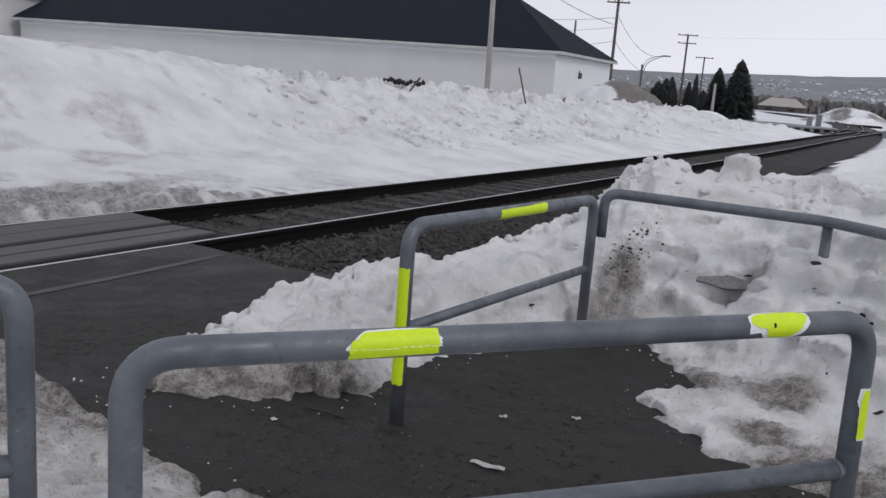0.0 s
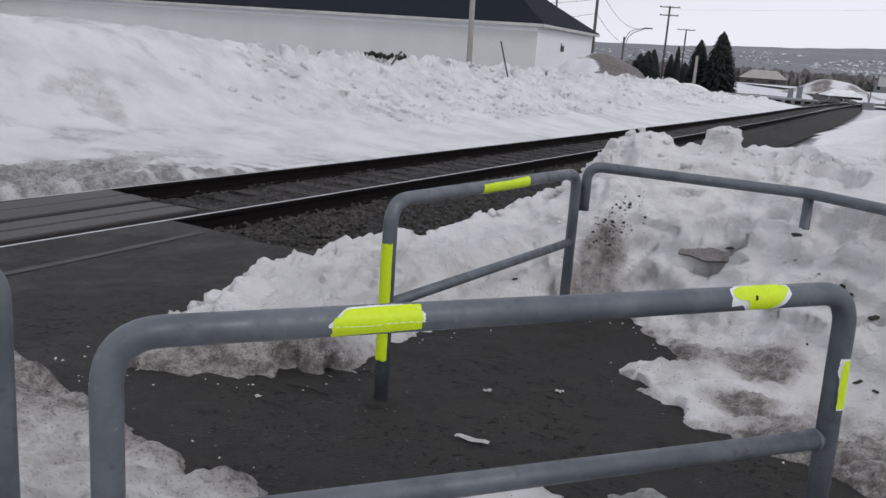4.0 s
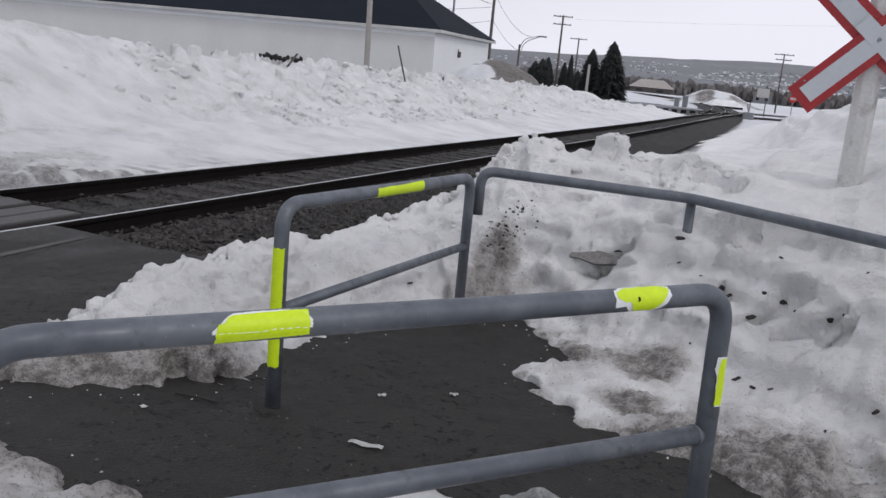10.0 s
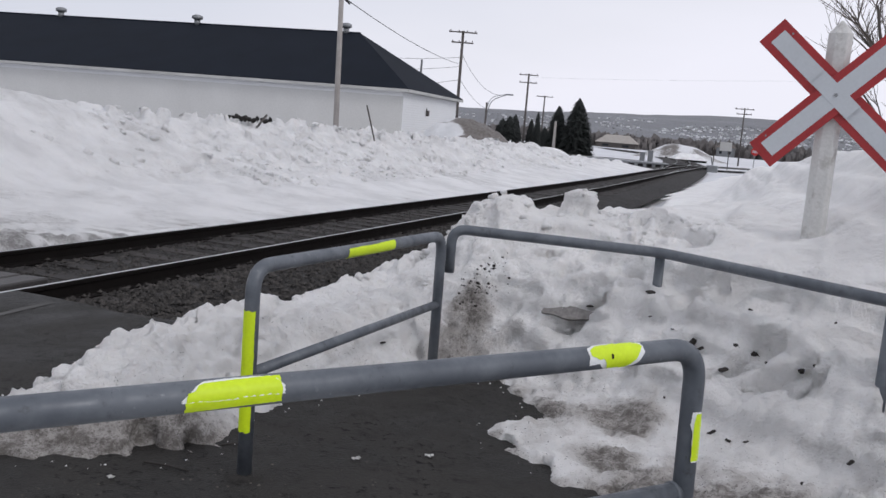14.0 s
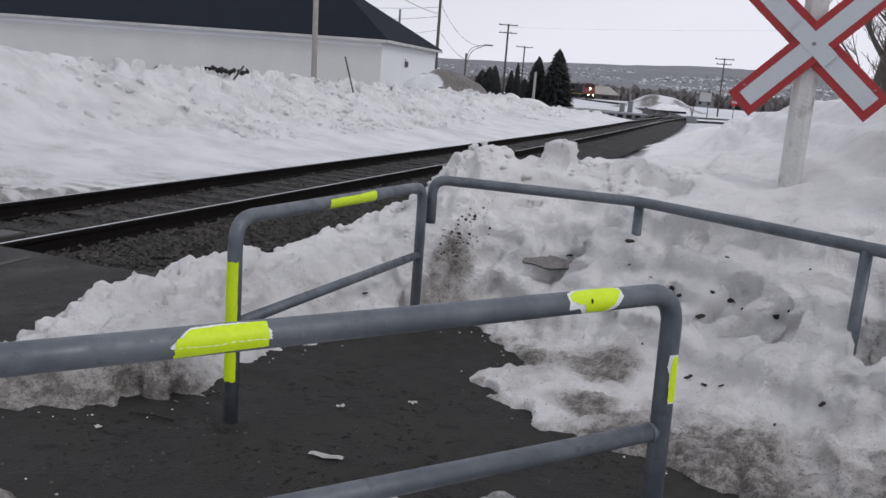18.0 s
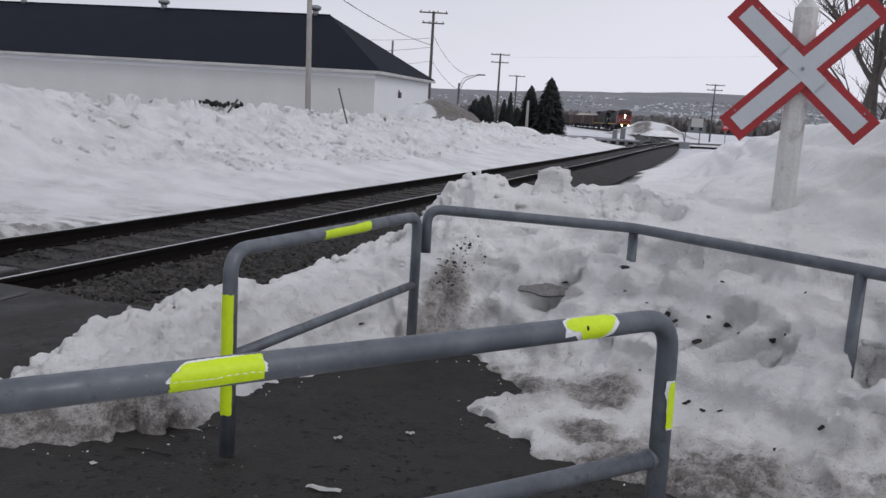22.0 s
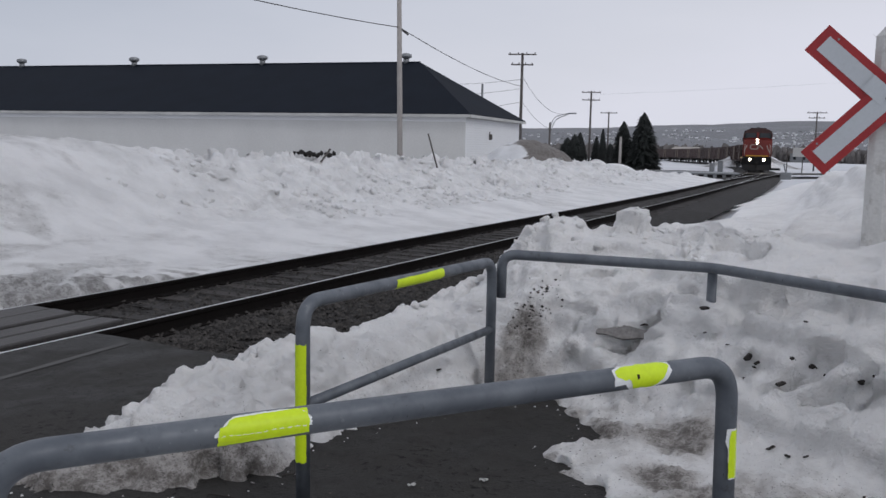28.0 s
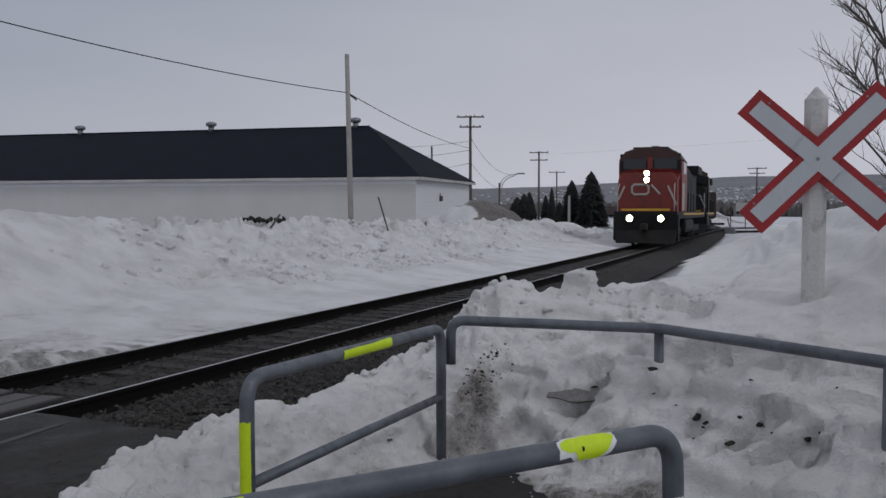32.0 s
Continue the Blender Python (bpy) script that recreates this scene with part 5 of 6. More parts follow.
def branchy(p, height, seed, spread=0.55, base=0.16, lean=0.0):
    """A leafless tree: trunk, limbs and many thin twigs."""
    rnd = random.Random(seed)
    ob = thing("bare_tree", "leafless grey deciduous tree behind the snow pile", "tree", "bare trees behind the sign", m=Matrix.Translation(p))
    limbs, twigs = bmesh.new(), bmesh.new()

    def grow(start, d, length, r, depth, bm):
        pts, q = [start], start.copy()
        for k in range(4):
            d = (d + Vector((rnd.uniform(-1, 1), rnd.uniform(-1, 1), rnd.uniform(-0.3, 0.9))) * 0.16).normalized()
            q = q + d * length / 4
            pts.append(q.copy())
        tube(bm, pts, r, 7 if depth < 2 else 4, radii=[r * (1 - 0.14 * k) for k in range(5)], cap=False)
        if depth >= 4:
            return
        for k in range(6 if depth < 1 else 4 if depth < 3 else 5):
            i = rnd.choice((1, 2, 3, 4))
            a = rnd.random() * 6.283
            side = Vector((math.cos(a), math.sin(a), rnd.uniform(-0.15, 0.5)))
            nd = (d * (1 - spread) + side * spread).normalized()
            grow(pts[i], nd, length * (rnd.uniform(0.30, 0.46) if depth == 0 else rnd.uniform(0.45, 0.68)), max(r * 0.5, 0.008), depth + 1, limbs if depth < 1 else twigs)

    trunk = bmesh.new()
    grow(Vector((0, 0, -0.5)), Vector((rnd.uniform(-0.05, 0.05) + lean, 0, 1)).normalized(), height * 0.62, base, 0, trunk)
    part("trunk", trunk, M_bark, ob, smooth_faces=True)
    tagged(part("branchwork", limbs, M_bark, ob, smooth_faces=True), kind="stuff")
    tagged(part("crown", twigs, M_twig, ob), kind="stuff")
    return ob


for k, (az, d, h, lean) in enumerate(((-3.75, 36, 14.0, -0.12), (-4.9, 37, 14.0, 0.0), (-7.4, 35, 12.0, 0.04), (-9.8, 36, 12.0, 0.0), (-6.2, 48, 12.0, -0.05), (-13.0, 38, 11, 0.0))):
    branchy(at(az, d, -0.6), h, 40 + k, 0.42, 0.19 if k == 0 else 0.15, lean)
for k, (az, d, h) in enumerate(((-1.6, 40, 2.6), (-3.2, 41, 3.0), (-0.6, 44, 2.0), (-5.2, 42, 3.0))):
    branchy(at(az, d, -0.6), h, 60 + k, 0.75, 0.05)

# sand heap with snow by the building's end
def heap_h(X, Y):
    c = at(21.7, 60, 0)
    a = np.hypot((X - c.x) / 4.4, (Y - c.y) / 3.6)
    return -1.1 + 2.95 * np.clip(1 - a * a, 0, 1) ** 0.9 + 0.7 * fbm(X * 0.7, Y * 0.7, 5, 71) + 0.0 * X


c = at(21.7, 60, 0)
sheet("sand_heap", np.arange(c.x - 5, c.x + 5, 0.15), np.arange(c.y - 5, c.y + 5, 0.15), heap_h, M_heap, lambda X, Y, Z: Z > -1.15, "brown sand heap partly under snow", "sand heap", dirt=lambda X, Y: smooth((X - c.x + 0.1 + 6 * fbm(X * 0.6, Y * 0.6, 4, 72)) / 0.9))
def snow_heap_h(X, Y):
    z = -5.0 + 0 * X
    for az, d, h, w in ((23.6, 60, 2.2, 5.5), (25.5, 57, 1.6, 5), (19.3, 64, 1.7, 6), (17.4, 66, 1.75, 2.0), (16.2, 64, 1.5, 3.0)):
        q = at(az, d, 0)
        z = np.maximum(z, -1.2 + h * np.exp(-(((X - q.x) / w) ** 2 + ((Y - q.y) / 3) ** 2) * 1.6))
    return z + 0.3 * fbm(X * 0.5, Y * 0.5, 5, 75)


sheet("snow_heap", np.arange(-34, -10, 0.25), np.arange(46, 70, 0.25), snow_heap_h, M_snow_far, lambda X, Y, Z: Z > -1.1, "ploughed snow heaps by the building's end", "snow heap", dirt=lambda X, Y: 0.3 + 0.8 * fbm(X * 0.6, Y * 0.6, 4, 77))

def far_mound_h(X, Y):
    q = at(8.0, 175, 0)
    r = np.hypot((X - q.x) / 7.5, (Y - q.y) / 6)
    return -2.4 + 3.5 * np.exp(-r * r * 1.3) + 1.0 * fbm(X * 0.25, Y * 0.25, 4, 78) * np.exp(-r)


q = at(8.2, 175, 0)
sheet("snow_pile", np.arange(q.x - 13, q.x + 13, 0.4), np.arange(q.y - 9, q.y + 9, 0.4), far_mound_h, M_heap, lambda X, Y, Z: Z > -2.1, "dirty ploughed snow pile by the far road", "snow pile", dirt=lambda X, Y: 0.55 + 1.6 * fbm(X * 0.35, Y * 0.35, 4, 79))

# ---- road crossing and houses in the distance ----
road = bmesh.new()
pts = [at(24, 104, 0), at(13.5, 98, 0), at(8.5, 92, 0), at(5, 100, 0), at(0, 112, 0), at(-12, 150, 0)]
for a, b in zip(pts, pts[1:]):
    for q in (a, b):
        q.z = float(grade(q.y)) - 0.02
    s = (b - a).cross(Vector((0, 0, 1))).normalized() * 3.2
    road.faces.new([road.verts.new(v) for v in (a - s, b - s, b + s, a + s)])
bmesh.ops.remove_doubles(road, verts=road.verts[:], dist=0.01)
tagged(part("road", road, M_asphalt, None), "wet dark road crossing the railway far off", "road", "", "structure")


def cottage(az, d, w, h, wallmat, seed, snow=True, roofing=None):
    p = at(az, d, float(grade(d)) + (0.2 if d > 250 else -0.8))
    ob = thing("house", "small distant house with a snowy roof", "house", "distant houses", m=pose(p.x, p.y, p.z, 0, 0, az + seed * 13 % 40 - 20))
    part("wall", box(bmesh.new(), (0, 0, h / 2), (w, w * 0.7, h)), wallmat, ob)
    bm = bmesh.new()
    e, t = w / 2 + 0.4, w * 0.35 + 0.4
    v = [bm.verts.new(q) for q in ((-e, -t, h), (e, -t, h), (e, t, h), (-e, t, h), (-e * 0.55, 0, h + w * 0.2), (e * 0.55, 0, h + w * 0.2))]
    for f in ((0, 1, 5, 4), (1, 2, 5), (2, 3, 4, 5), (3, 0, 4), (0, 3, 2, 1)):
        bm.faces.new([v[k] for k in f])
    part("roof", bm, roofing or (M_snow_far if snow else M_sand), ob)
    for k in (-0.25, 0.25):
        part("window", box(bmesh.new(), (k * w, -w * 0.35 - 0.02, h * 0.55), (w * 0.16, 0.06, h * 0.35)), M_glass, ob)
    return ob


cottage(11.9, 330, 14.5, 2.2, M_dark_pole, 1, roofing=material("frosted_shingle", (0.36, 0.335, 0.31), 0.85, 0, 0.15, 0.6, 8, 0.2))
cottage(7.4, 150, 5, 0.8, M_black, 3)
cottage(5.2, 330, 6, 3.6, M_metal, 4, False)

for az, d, w, h in ((10.25, 88, 0.42, 1.05), (9.75, 90, 0.45, 1.25)):
    p = at(az, d, float(grade(d)) - 0.1)
    ob = thing("signal_cabinet", "grey metal signal cabinet by the far crossing", "cabinet", "signal cabinets", m=Matrix.Translation(p))
    part("body", box(bmesh.new(), (0, 0, h / 2), (w, 0.5, h), bevel=0.02), M_metal, ob)
    part("lid", box(bmesh.new(), (0, 0, h + 0.03), (w + 0.08, 0.58, 0.06)), M_metal, ob)

p = at(5.9, 80, float(grade(80)) - 0.2)
ob = thing("switch_stand", "low grey switch stand beside the far track", "switch stand", m=Matrix.Translation(p))
part("base", box(bmesh.new(), (0, 0, 0.3), (0.9, 0.6, 0.6), bevel=0.05), M_metal, ob)
part("mast", tube(bmesh.new(), [(0, 0, 0.5), (-0.2, 0, 1.3)], 0.06, 8), M_metal, ob)

p = at(3.5, 96, float(grade(96)) - 0.4)
stop = thing("stop_sign", "red octagonal stop sign on a thin post", "stop sign", m=pose(p.x, p.y, p.z, 0, 0, 4))
part("post", tube(bmesh.new(), [(0, 0, 0), (0, 0, 2.5)], 0.04, 8), M_metal, stop)
bm = bmesh.new()
bmesh.ops.create_cone(bm, cap_ends=True, segments=8, radius1=0.42, radius2=0.42, depth=0.02, matrix=pose(0, -0.05, 2.35, 90, 0, 0) @ pose(0, 0, 0, 0, 0, 22.5))
part("plate", bm, M_stop, stop, "red octagonal plate")
bm = bmesh.new()
for x in (-0.21, -0.07, 0.07, 0.21):
    box(bm, (x, -0.065, 2.35), (0.09, 0.004, 0.26))
part("white_bars", bm, M_sign_white, stop)
p = at(5.35, 105, float(grade(105)) - 0.3)
ob = thing("road_sign", "square white road sign on two thin posts", "road sign", m=pose(p.x, p.y, p.z, 0, 0, 5))
for x in (-1.0, 0.6):
    part("post", tube(bmesh.new(), [(x, 0, 0), (x, 0, 3.2)], 0.05, 8), M_dark_pole, ob)
part("panel", box(bmesh.new(), (0.2, -0.06, 2.6), (1.3, 0.03, 1.0)), M_siding, ob)

# brown woods and the town on the far slope
rnd = random.Random(8)
tv, tf = [], []
for k in range(9000):
    az, d = rnd.uniform(-14, 26), 335 + 700 * rnd.random() ** 2
    q = at(az, d)
    z = float(land(np.array(q.x), np.array(q.y)))
    h = rnd.uniform(3.4, 6.6)
    for j in range(4):
        a, w, t = rnd.random() * 6.28, rnd.uniform(0.6, 1.7), rnd.uniform(-0.4, 0.4)
        b = len(tv)
        x0, y0, z0 = q.x + rnd.uniform(-2.2, 2.2), q.y + rnd.uniform(-1, 1), z + h * rnd.uniform(0.2, 0.75)
        for e in range(5):
            g = t + 1.2566 * e
            rr = w * rnd.uniform(0.6, 1.1)
            tv.append((x0 + rr * math.cos(g) * math.cos(a), y0 + rr * math.cos(g) * math.sin(a), z0 + 1.25 * rr * math.sin(g)))
        tf.append((b, b + 1, b + 2, b + 3, b + 4))
    b = len(tv)
    tv += [(q.x - 0.12, q.y, z - 0.5), (q.x + 0.12, q.y, z - 0.5), (q.x, q.y, z + h)]
    tf.append((b, b + 1, b + 2))
data = bpy.data.meshes.new("woods")
data.from_pydata(tv, [], tf)
data.materials.append(material("bare_woods", (0.20, 0.187, 0.182), 0.9, 0, 0.2, 0.1, 2, 0.0, island=0.3))
tagged(new("woods", data), "grey-brown leafless woods in the valley", "woods", "", "stuff")
bm = bmesh.new()
for k in range(3600):
    az, d = rnd.gauss(4, 9), rnd.uniform(1150, 2500)
    if vnoise(az * 0.8, d / 180, 23) < 0.42:
        continue
    q = at(az, d)
    z = float(land(np.array(q.x), np.array(q.y)))
    w, h = rnd.uniform(2.5, 8), rnd.uniform(1.5, 3.6)
    box(bm, (q.x, q.y, z + h / 2), (w, w * 0.7, h))
tagged(part("town", bm, material("town_walls", (0.60, 0.61, 0.63), 0.8, 0, 0.1, 0.05, 1, 0.0, island=0.7), None), "distant town of pale houses on the valley slope", "town", "", "stuff")

# road deck of the far crossing
deck_p = at(11.2, 84.0, float(grade(84)) - 0.25)
deck = thing("crossing_deck", "low concrete road deck beside the far track", "road deck", m=pose(deck_p.x, deck_p.y, deck_p.z, 0, 0, 14))
part("slab", box(bmesh.new(), (0, 0, 0.34), (7.5, 3.0, 0.16), bevel=0.03), M_metal, deck, "grey concrete slab")
# shade below the slab is put into the side's dark colour
part("side", box(bmesh.new(), (0, 0, 0.10), (7.2, 2.7, 0.42)), M_steel_dark, deck, "deck side coloured dark for shade")
for k in range(9):
    part("block", box(bmesh.new(), (-3.2 + 0.8 * k, -1.42, 0.10), (0.3, 0.12, 0.3)), M_metal, deck)

# ---- litter on the path ----
def scrap(x, y, w, l, turn, z=0.012, label="white scrap of paper on the asphalt"):
    bm = bmesh.new()
    n = 7
    grid = [[bm.verts.new(((i / n - 0.5) * l, (j / 3 - 0.5) * w * (1 - 0.5 * abs(i / n - 0.5)), 0.004 * random.random() + 0.003 * math.sin(i * 1.3))) for j in range(4)] for i in range(n + 1)]
    for a, b in zip(grid, grid[1:]):
        for j in range(3):
            bm.faces.new((a[j], a[j + 1], b[j + 1], b[j]))
    bmesh.ops.solidify(bm, geom=bm.faces[:], thickness=0.002)
    return tagged(part("paper_scrap", bm, M_paper, None, matrix=pose(x, y, z, 0, 0, turn)), label, "litter", "litter on the path")


scrap(-1.53, 2.95, 0.035, 0.14, 10)
scrap(-1.47, 3.63, 0.03, 0.04, 30, label="small white crumb of litter on asphalt")
scrap(-1.72, 3.42, 0.03, 0.04, 60, label="small white crumb of litter on asphalt")
scrap(-2.42, 2.72, 0.025, 0.03, 0, label="small white crumb of litter on asphalt")

# a folded clear bag at the foot of the barrier
bm = bmesh.new()
n = 12
rr = random.Random(12)
grid = [[bm.verts.new(((i / n - 0.5) * 0.26, (j / n - 0.5) * (0.17 - 0.05 * i / n) + 0.03 * (i / n) ** 2, 0.045 * max(0.0, 1 - abs(2.6 * i / n - 1.2)) + 0.010 * rr.random() + 0.008 * math.sin(2.2 * j + i))) for j in range(n + 1)] for i in range(n + 1)]
for a, b in zip(grid, grid[1:]):
    for j in range(n):
        bm.faces.new((a[j], a[j + 1], b[j + 1], b[j]))
bmesh.ops.solidify(bm, geom=bm.faces[:], thickness=0.003)
tagged(part("plastic_bag", bm, material("cloudy_plastic", (0.42, 0.43, 0.42), 0.25, 0, 0.35, 20, 60, 0.5), None, matrix=pose(-0.79, 2.86, 0.012, 0, 0, 32)), "folded cloudy plastic bag on the asphalt", "litter")


def on_snow(x, y):
    V = SURFACE["snow_mound"]
    close = np.hypot(V[:, 0] - x, V[:, 1] - y) < 0.03
    return float(V[close, 2].mean()) if close.any() else 0.0


def clump(x, y, size, seed, label="dark clump of wet leaves on the snow", z=None, stretch=1.5, turn=None):
    rnd = random.Random(seed)
    bm = bmesh.new()
    bmesh.ops.create_icosphere(bm, subdivisions=2, radius=1.0)
    for v in bm.verts:
        v.co *= rnd.uniform(0.6, 1.15)
        v.co = Vector((v.co.x * size * stretch, v.co.y * size * 0.9 + 0.4 * size * math.sin(3 * v.co.x), v.co.z * size * 0.5))
    return tagged(part("dark_clump", bm, M_leaf, None, matrix=pose(x, y, on_snow(x, y) + 0.006 if z is None else z, rnd.uniform(-20, 20) if z is None else 55, rnd.uniform(-20, 20), rnd.uniform(0, 360) if turn is None else turn)), label, "leaf clump", "leaf clumps on the snow")


for k, (x, y, sz) in enumerate(((-0.552, 4.83, 0.034), (-0.50, 4.80, 0.02), (-0.36, 4.74, 0.028), (-0.30, 4.70, 0.024), (0.025, 4.55, 0.03), (-0.02, 4.57, 0.02), (-0.275, 4.87, 0.018), (-0.84, 5.23, 0.03), (-0.66, 4.95, 0.012), (-0.80, 5.05, 0.010), (-0.28, 4.38, 0.016), (-0.20, 4.36, 0.014), (0.19, 4.27, 0.018), (0.05, 4.1, 0.012), (-0.45, 4.6, 0.012), (-0.62, 4.62, 0.010), (-2.23, 4.63, 0.02), (-0.1, 4.62, 0.022), (0.35, 4.7, 0.016), (0.12, 4.8, 0.012))):
    clump(x, y, 0.7 * sz, 80 + k)
def ice_slab(x, y, z, outline, tilt, turn):
    """A thin broken plate of ice lying against the back of a hollow."""
    bm = bmesh.new()
    lo = [bm.verts.new((a, b, -0.014)) for a, b in outline]
    hi = [bm.verts.new((0.97 * a, 0.95 * b, 0.012)) for a, b in outline]
    n = len(outline)
    bm.faces.new(lo[::-1]); bm.faces.new(hi)
    for k in range(n):
        bm.faces.new((lo[k], lo[(k + 1) % n], hi[(k + 1) % n], hi[k]))
    tagged(part("ice_slab", bm, M_ice, None, matrix=pose(x, y, z, tilt, 0, turn)), "grey slab of ice showing in a snow hollow", "ice slab")


def wall_y(x, z):
    """Where the snow face near x has the height z."""
    V = SURFACE["snow_mound"]
    close = (np.abs(V[:, 0] - x) < 0.05) & (np.abs(V[:, 2] - z) < 0.04) & (V[:, 1] < 6.0) & (V[:, 1] > 4.2)
    return float(np.median(V[close, 1])) if close.any() else 5.0


def lens(w, up, down, skew=0.0):
    """Outline of a lens-shaped hollow: width, rise and fall."""
    return [(w * math.cos(q), (up if math.sin(q) > 0 else down) * math.sin(q) * (1 + skew * math.cos(q)) + 0.006 * math.sin(5 * q)) for q in (2 * math.pi * k / 28 for k in range(28))]


for x, z, shape, tilt, turn in ((-1.315, 0.392, lens(0.165, 0.046, 0.030, 0.3), 60, 10),):
    ice_slab(x, wall_y(x, z) - 0.012, z, shape, tilt, turn)
# first clump draws the rim's shadow line; some others add shade to the cleft
for k, (x, y, z, sz, st, turn) in enumerate(((-1.25, 5.235, 0.452, 0.020, 5.5, 4), (-0.54, 4.84, 0.447, 0.036, 1.5, 40), (-0.49, 4.82, 0.43, 0.020, 1.5, 0), (-0.335, 4.735, 0.478, 0.030, 2.2, -40), (-0.25, 4.76, 0.445, 0.026, 3.2, -30), (-0.14, 4.72, 0.425, 0.024, 3.0, 20), (0.0, 4.68, 0.43, 0.036, 1.8, 60), (0.06, 4.62, 0.478, 0.020, 2.0, -20), (-0.36, 4.45, 0.118, 0.018, 2.4, -10), (-0.27, 4.44, 0.115, 0.015, 2.6, 10), (0.23, 4.20, 0.19, 0.016, 3.0, 50))):
    clump(x, wall_y(x, z) if z > 0.3 else y, 0.62 * sz, 120 + k, "dark wet leaves, soil and drawn shade in a snow hollow", z - 0.008, st, turn)
for x0, y0, x1, y1 in ((-2.42, 2.90, -2.22, 2.93), (-2.28, 3.22, -2.20, 3.30)):
    tagged(part("stick", tube(bmesh.new(), [(x0, y0, 0.012), ((x0 + x1) / 2, (y0 + y1) / 2, 0.016), (x1, y1, 0.010)], 0.0042, 6), M_leaf, None), "thin black stick at the snow's edge", "stick", "sticks at the snow's edge")

# dark grains frozen into the stained face by the barriers
speck = np.random.default_rng(15)
V = SURFACE["snow_mound"]
face = V[(np.hypot((V[:, 0] + 1.90) / 0.17, (V[:, 2] - 0.50) / 0.17) < 0.35 + 0.75 * speck.random(len(V))) & (V[:, 1] < 5.7) & (V[:, 1] > 4.6)]
sv, sf = [], []
for x, y, z in face[speck.choice(len(face), min(85, len(face)), replace=False)]:
    r0, b = 0.0025 + 0.009 * speck.random() ** 2.5, len(sv)
    for q in range(5):
        g = 1.2566 * q + speck.uniform(-0.4, 0.4)
        sv.append((x + r0 * math.cos(g) * 1.3, y - 0.004 + speck.uniform(-0.002, 0.002), z + r0 * math.sin(g)))
    sv.append((x, y - 0.011, z))
    sf += [(b + q, b + (q + 1) % 5, b + 5) for q in range(5)]
speck_data = bpy.data.meshes.new("soil_grains")
speck_data.from_pydata(sv, [], sf)
speck_data.materials.append(M_leaf)
tagged(new("soil_grains", speck_data), "black soil grains frozen into the snow face", "soil", "", "stuff")

# crumbs of snow and grit along the melting rims
rng = np.random.default_rng(9)


def crumbs(name, mat, label, category, count, lo, hi, size0, size1):
    cv, cf = [], []
    tries_x, tries_y = rng.uniform(-3.6, 0.4, count * 12), rng.uniform(2.0, 5.0, count * 12)
    near = np.maximum(inside(near_poly, tries_x, tries_y), inside(front_poly, tries_x, tries_y))
    pick = np.where((near > lo) & (near < hi))[0][:count]
    zs = np.maximum(np.maximum(near_snow(tries_x[pick], tries_y[pick]), front_snow(tries_x[pick], tries_y[pick])), 0.0)
    for k, z in zip(pick, zs):
        s = rng.uniform(size0, size1)
        t, b = rng.random() * 6.28, len(cv)
        for a in range(4):
            q = t + a * 1.57 + rng.uniform(-0.3, 0.3)
            cv.append((tries_x[k] + s * math.cos(q), tries_y[k] + s * math.sin(q), z + s * rng.uniform(-0.3, 0.2)))
        cv.append((tries_x[k] + s * rng.uniform(-0.3, 0.3), tries_y[k] + s * rng.uniform(-0.3, 0.3), z + s * rng.uniform(0.5, 0.9)))
        cf += [(b + a, b + (a + 1) % 4, b + 4) for a in range(4)]
    data = bpy.data.meshes.new(name)
    data.from_pydata(cv, [], cf)
    data.materials.append(mat)
    tagged(new(name, data), label, category, "", "stuff")


crumbs("snow_crumbs", M_snow_near, "small crumbs of snow along the melting edge", "snow crumbs", 130, -0.06, 0.02, 0.003, 0.010)
crumbs("grit", M_leaf, "dark grit scattered on the old snow", "grit", 1500, -0.03, 0.40, 0.0015, 0.0045)

# small stones and grains lying on the path
pebble = np.random.default_rng(27)
tx_, ty_ = pebble.uniform(-4.6, 0.2, 4000), pebble.uniform(2.2, 5.0, 4000)
bare = (np.maximum(inside(near_poly, tx_, ty_), inside(front_poly, tx_, ty_)) < -0.02) & (inside(path_poly, tx_, ty_) > 0.05) & (vnoise(tx_ * 1.6, ty_ * 1.6, 88) > 0.42)
pv, pf = [], []
for x, y, z in zip(tx_[bare][:900], ty_[bare][:900], path_height(tx_, ty_)[bare][:900]):
    r0, b = 0.0022 + 0.007 * pebble.random() ** 3, len(pv)
    turn_ = pebble.random() * 6.28
    for q in range(5):
        g = turn_ + 1.2566 * q + pebble.uniform(-0.3, 0.3)
        pv.append((x + r0 * math.cos(g), y + r0 * math.sin(g), z - 0.001))
    pv.append((x, y, z + r0 * pebble.uniform(0.5, 0.9)))
    pf += [(b + q, b + (q + 1) % 5, b + 5) for q in range(5)]
pebble_data = bpy.data.meshes.new("path_grit")
pebble_data.from_pydata(pv, [], pf)
pebble_data.materials.append(material("mixed_grit", (0.060, 0.054, 0.048), 0.85, 0, 0.2, 6, 60, 0.3, island=0.85))
tagged(new("path_grit", pebble_data), "dark and pale grit scattered on the asphalt", "grit", "", "stuff")

# ---- the train ----
M_tan = material("dusty_tan", (0.15, 0.12, 0.10), 0.8, 0, 0.25, 1, 12, 0.1)


def wheel_pair(parent, y):
    for x in (-0.76, 0.76):
        bm = bmesh.new()
        tube(bm, [(x - 0.065, y, 0.5), (x + 0.065, y, 0.5)], 0.5, 20)
        part("wheel", bm, M_steel_dark, parent, "dark steel wheel")


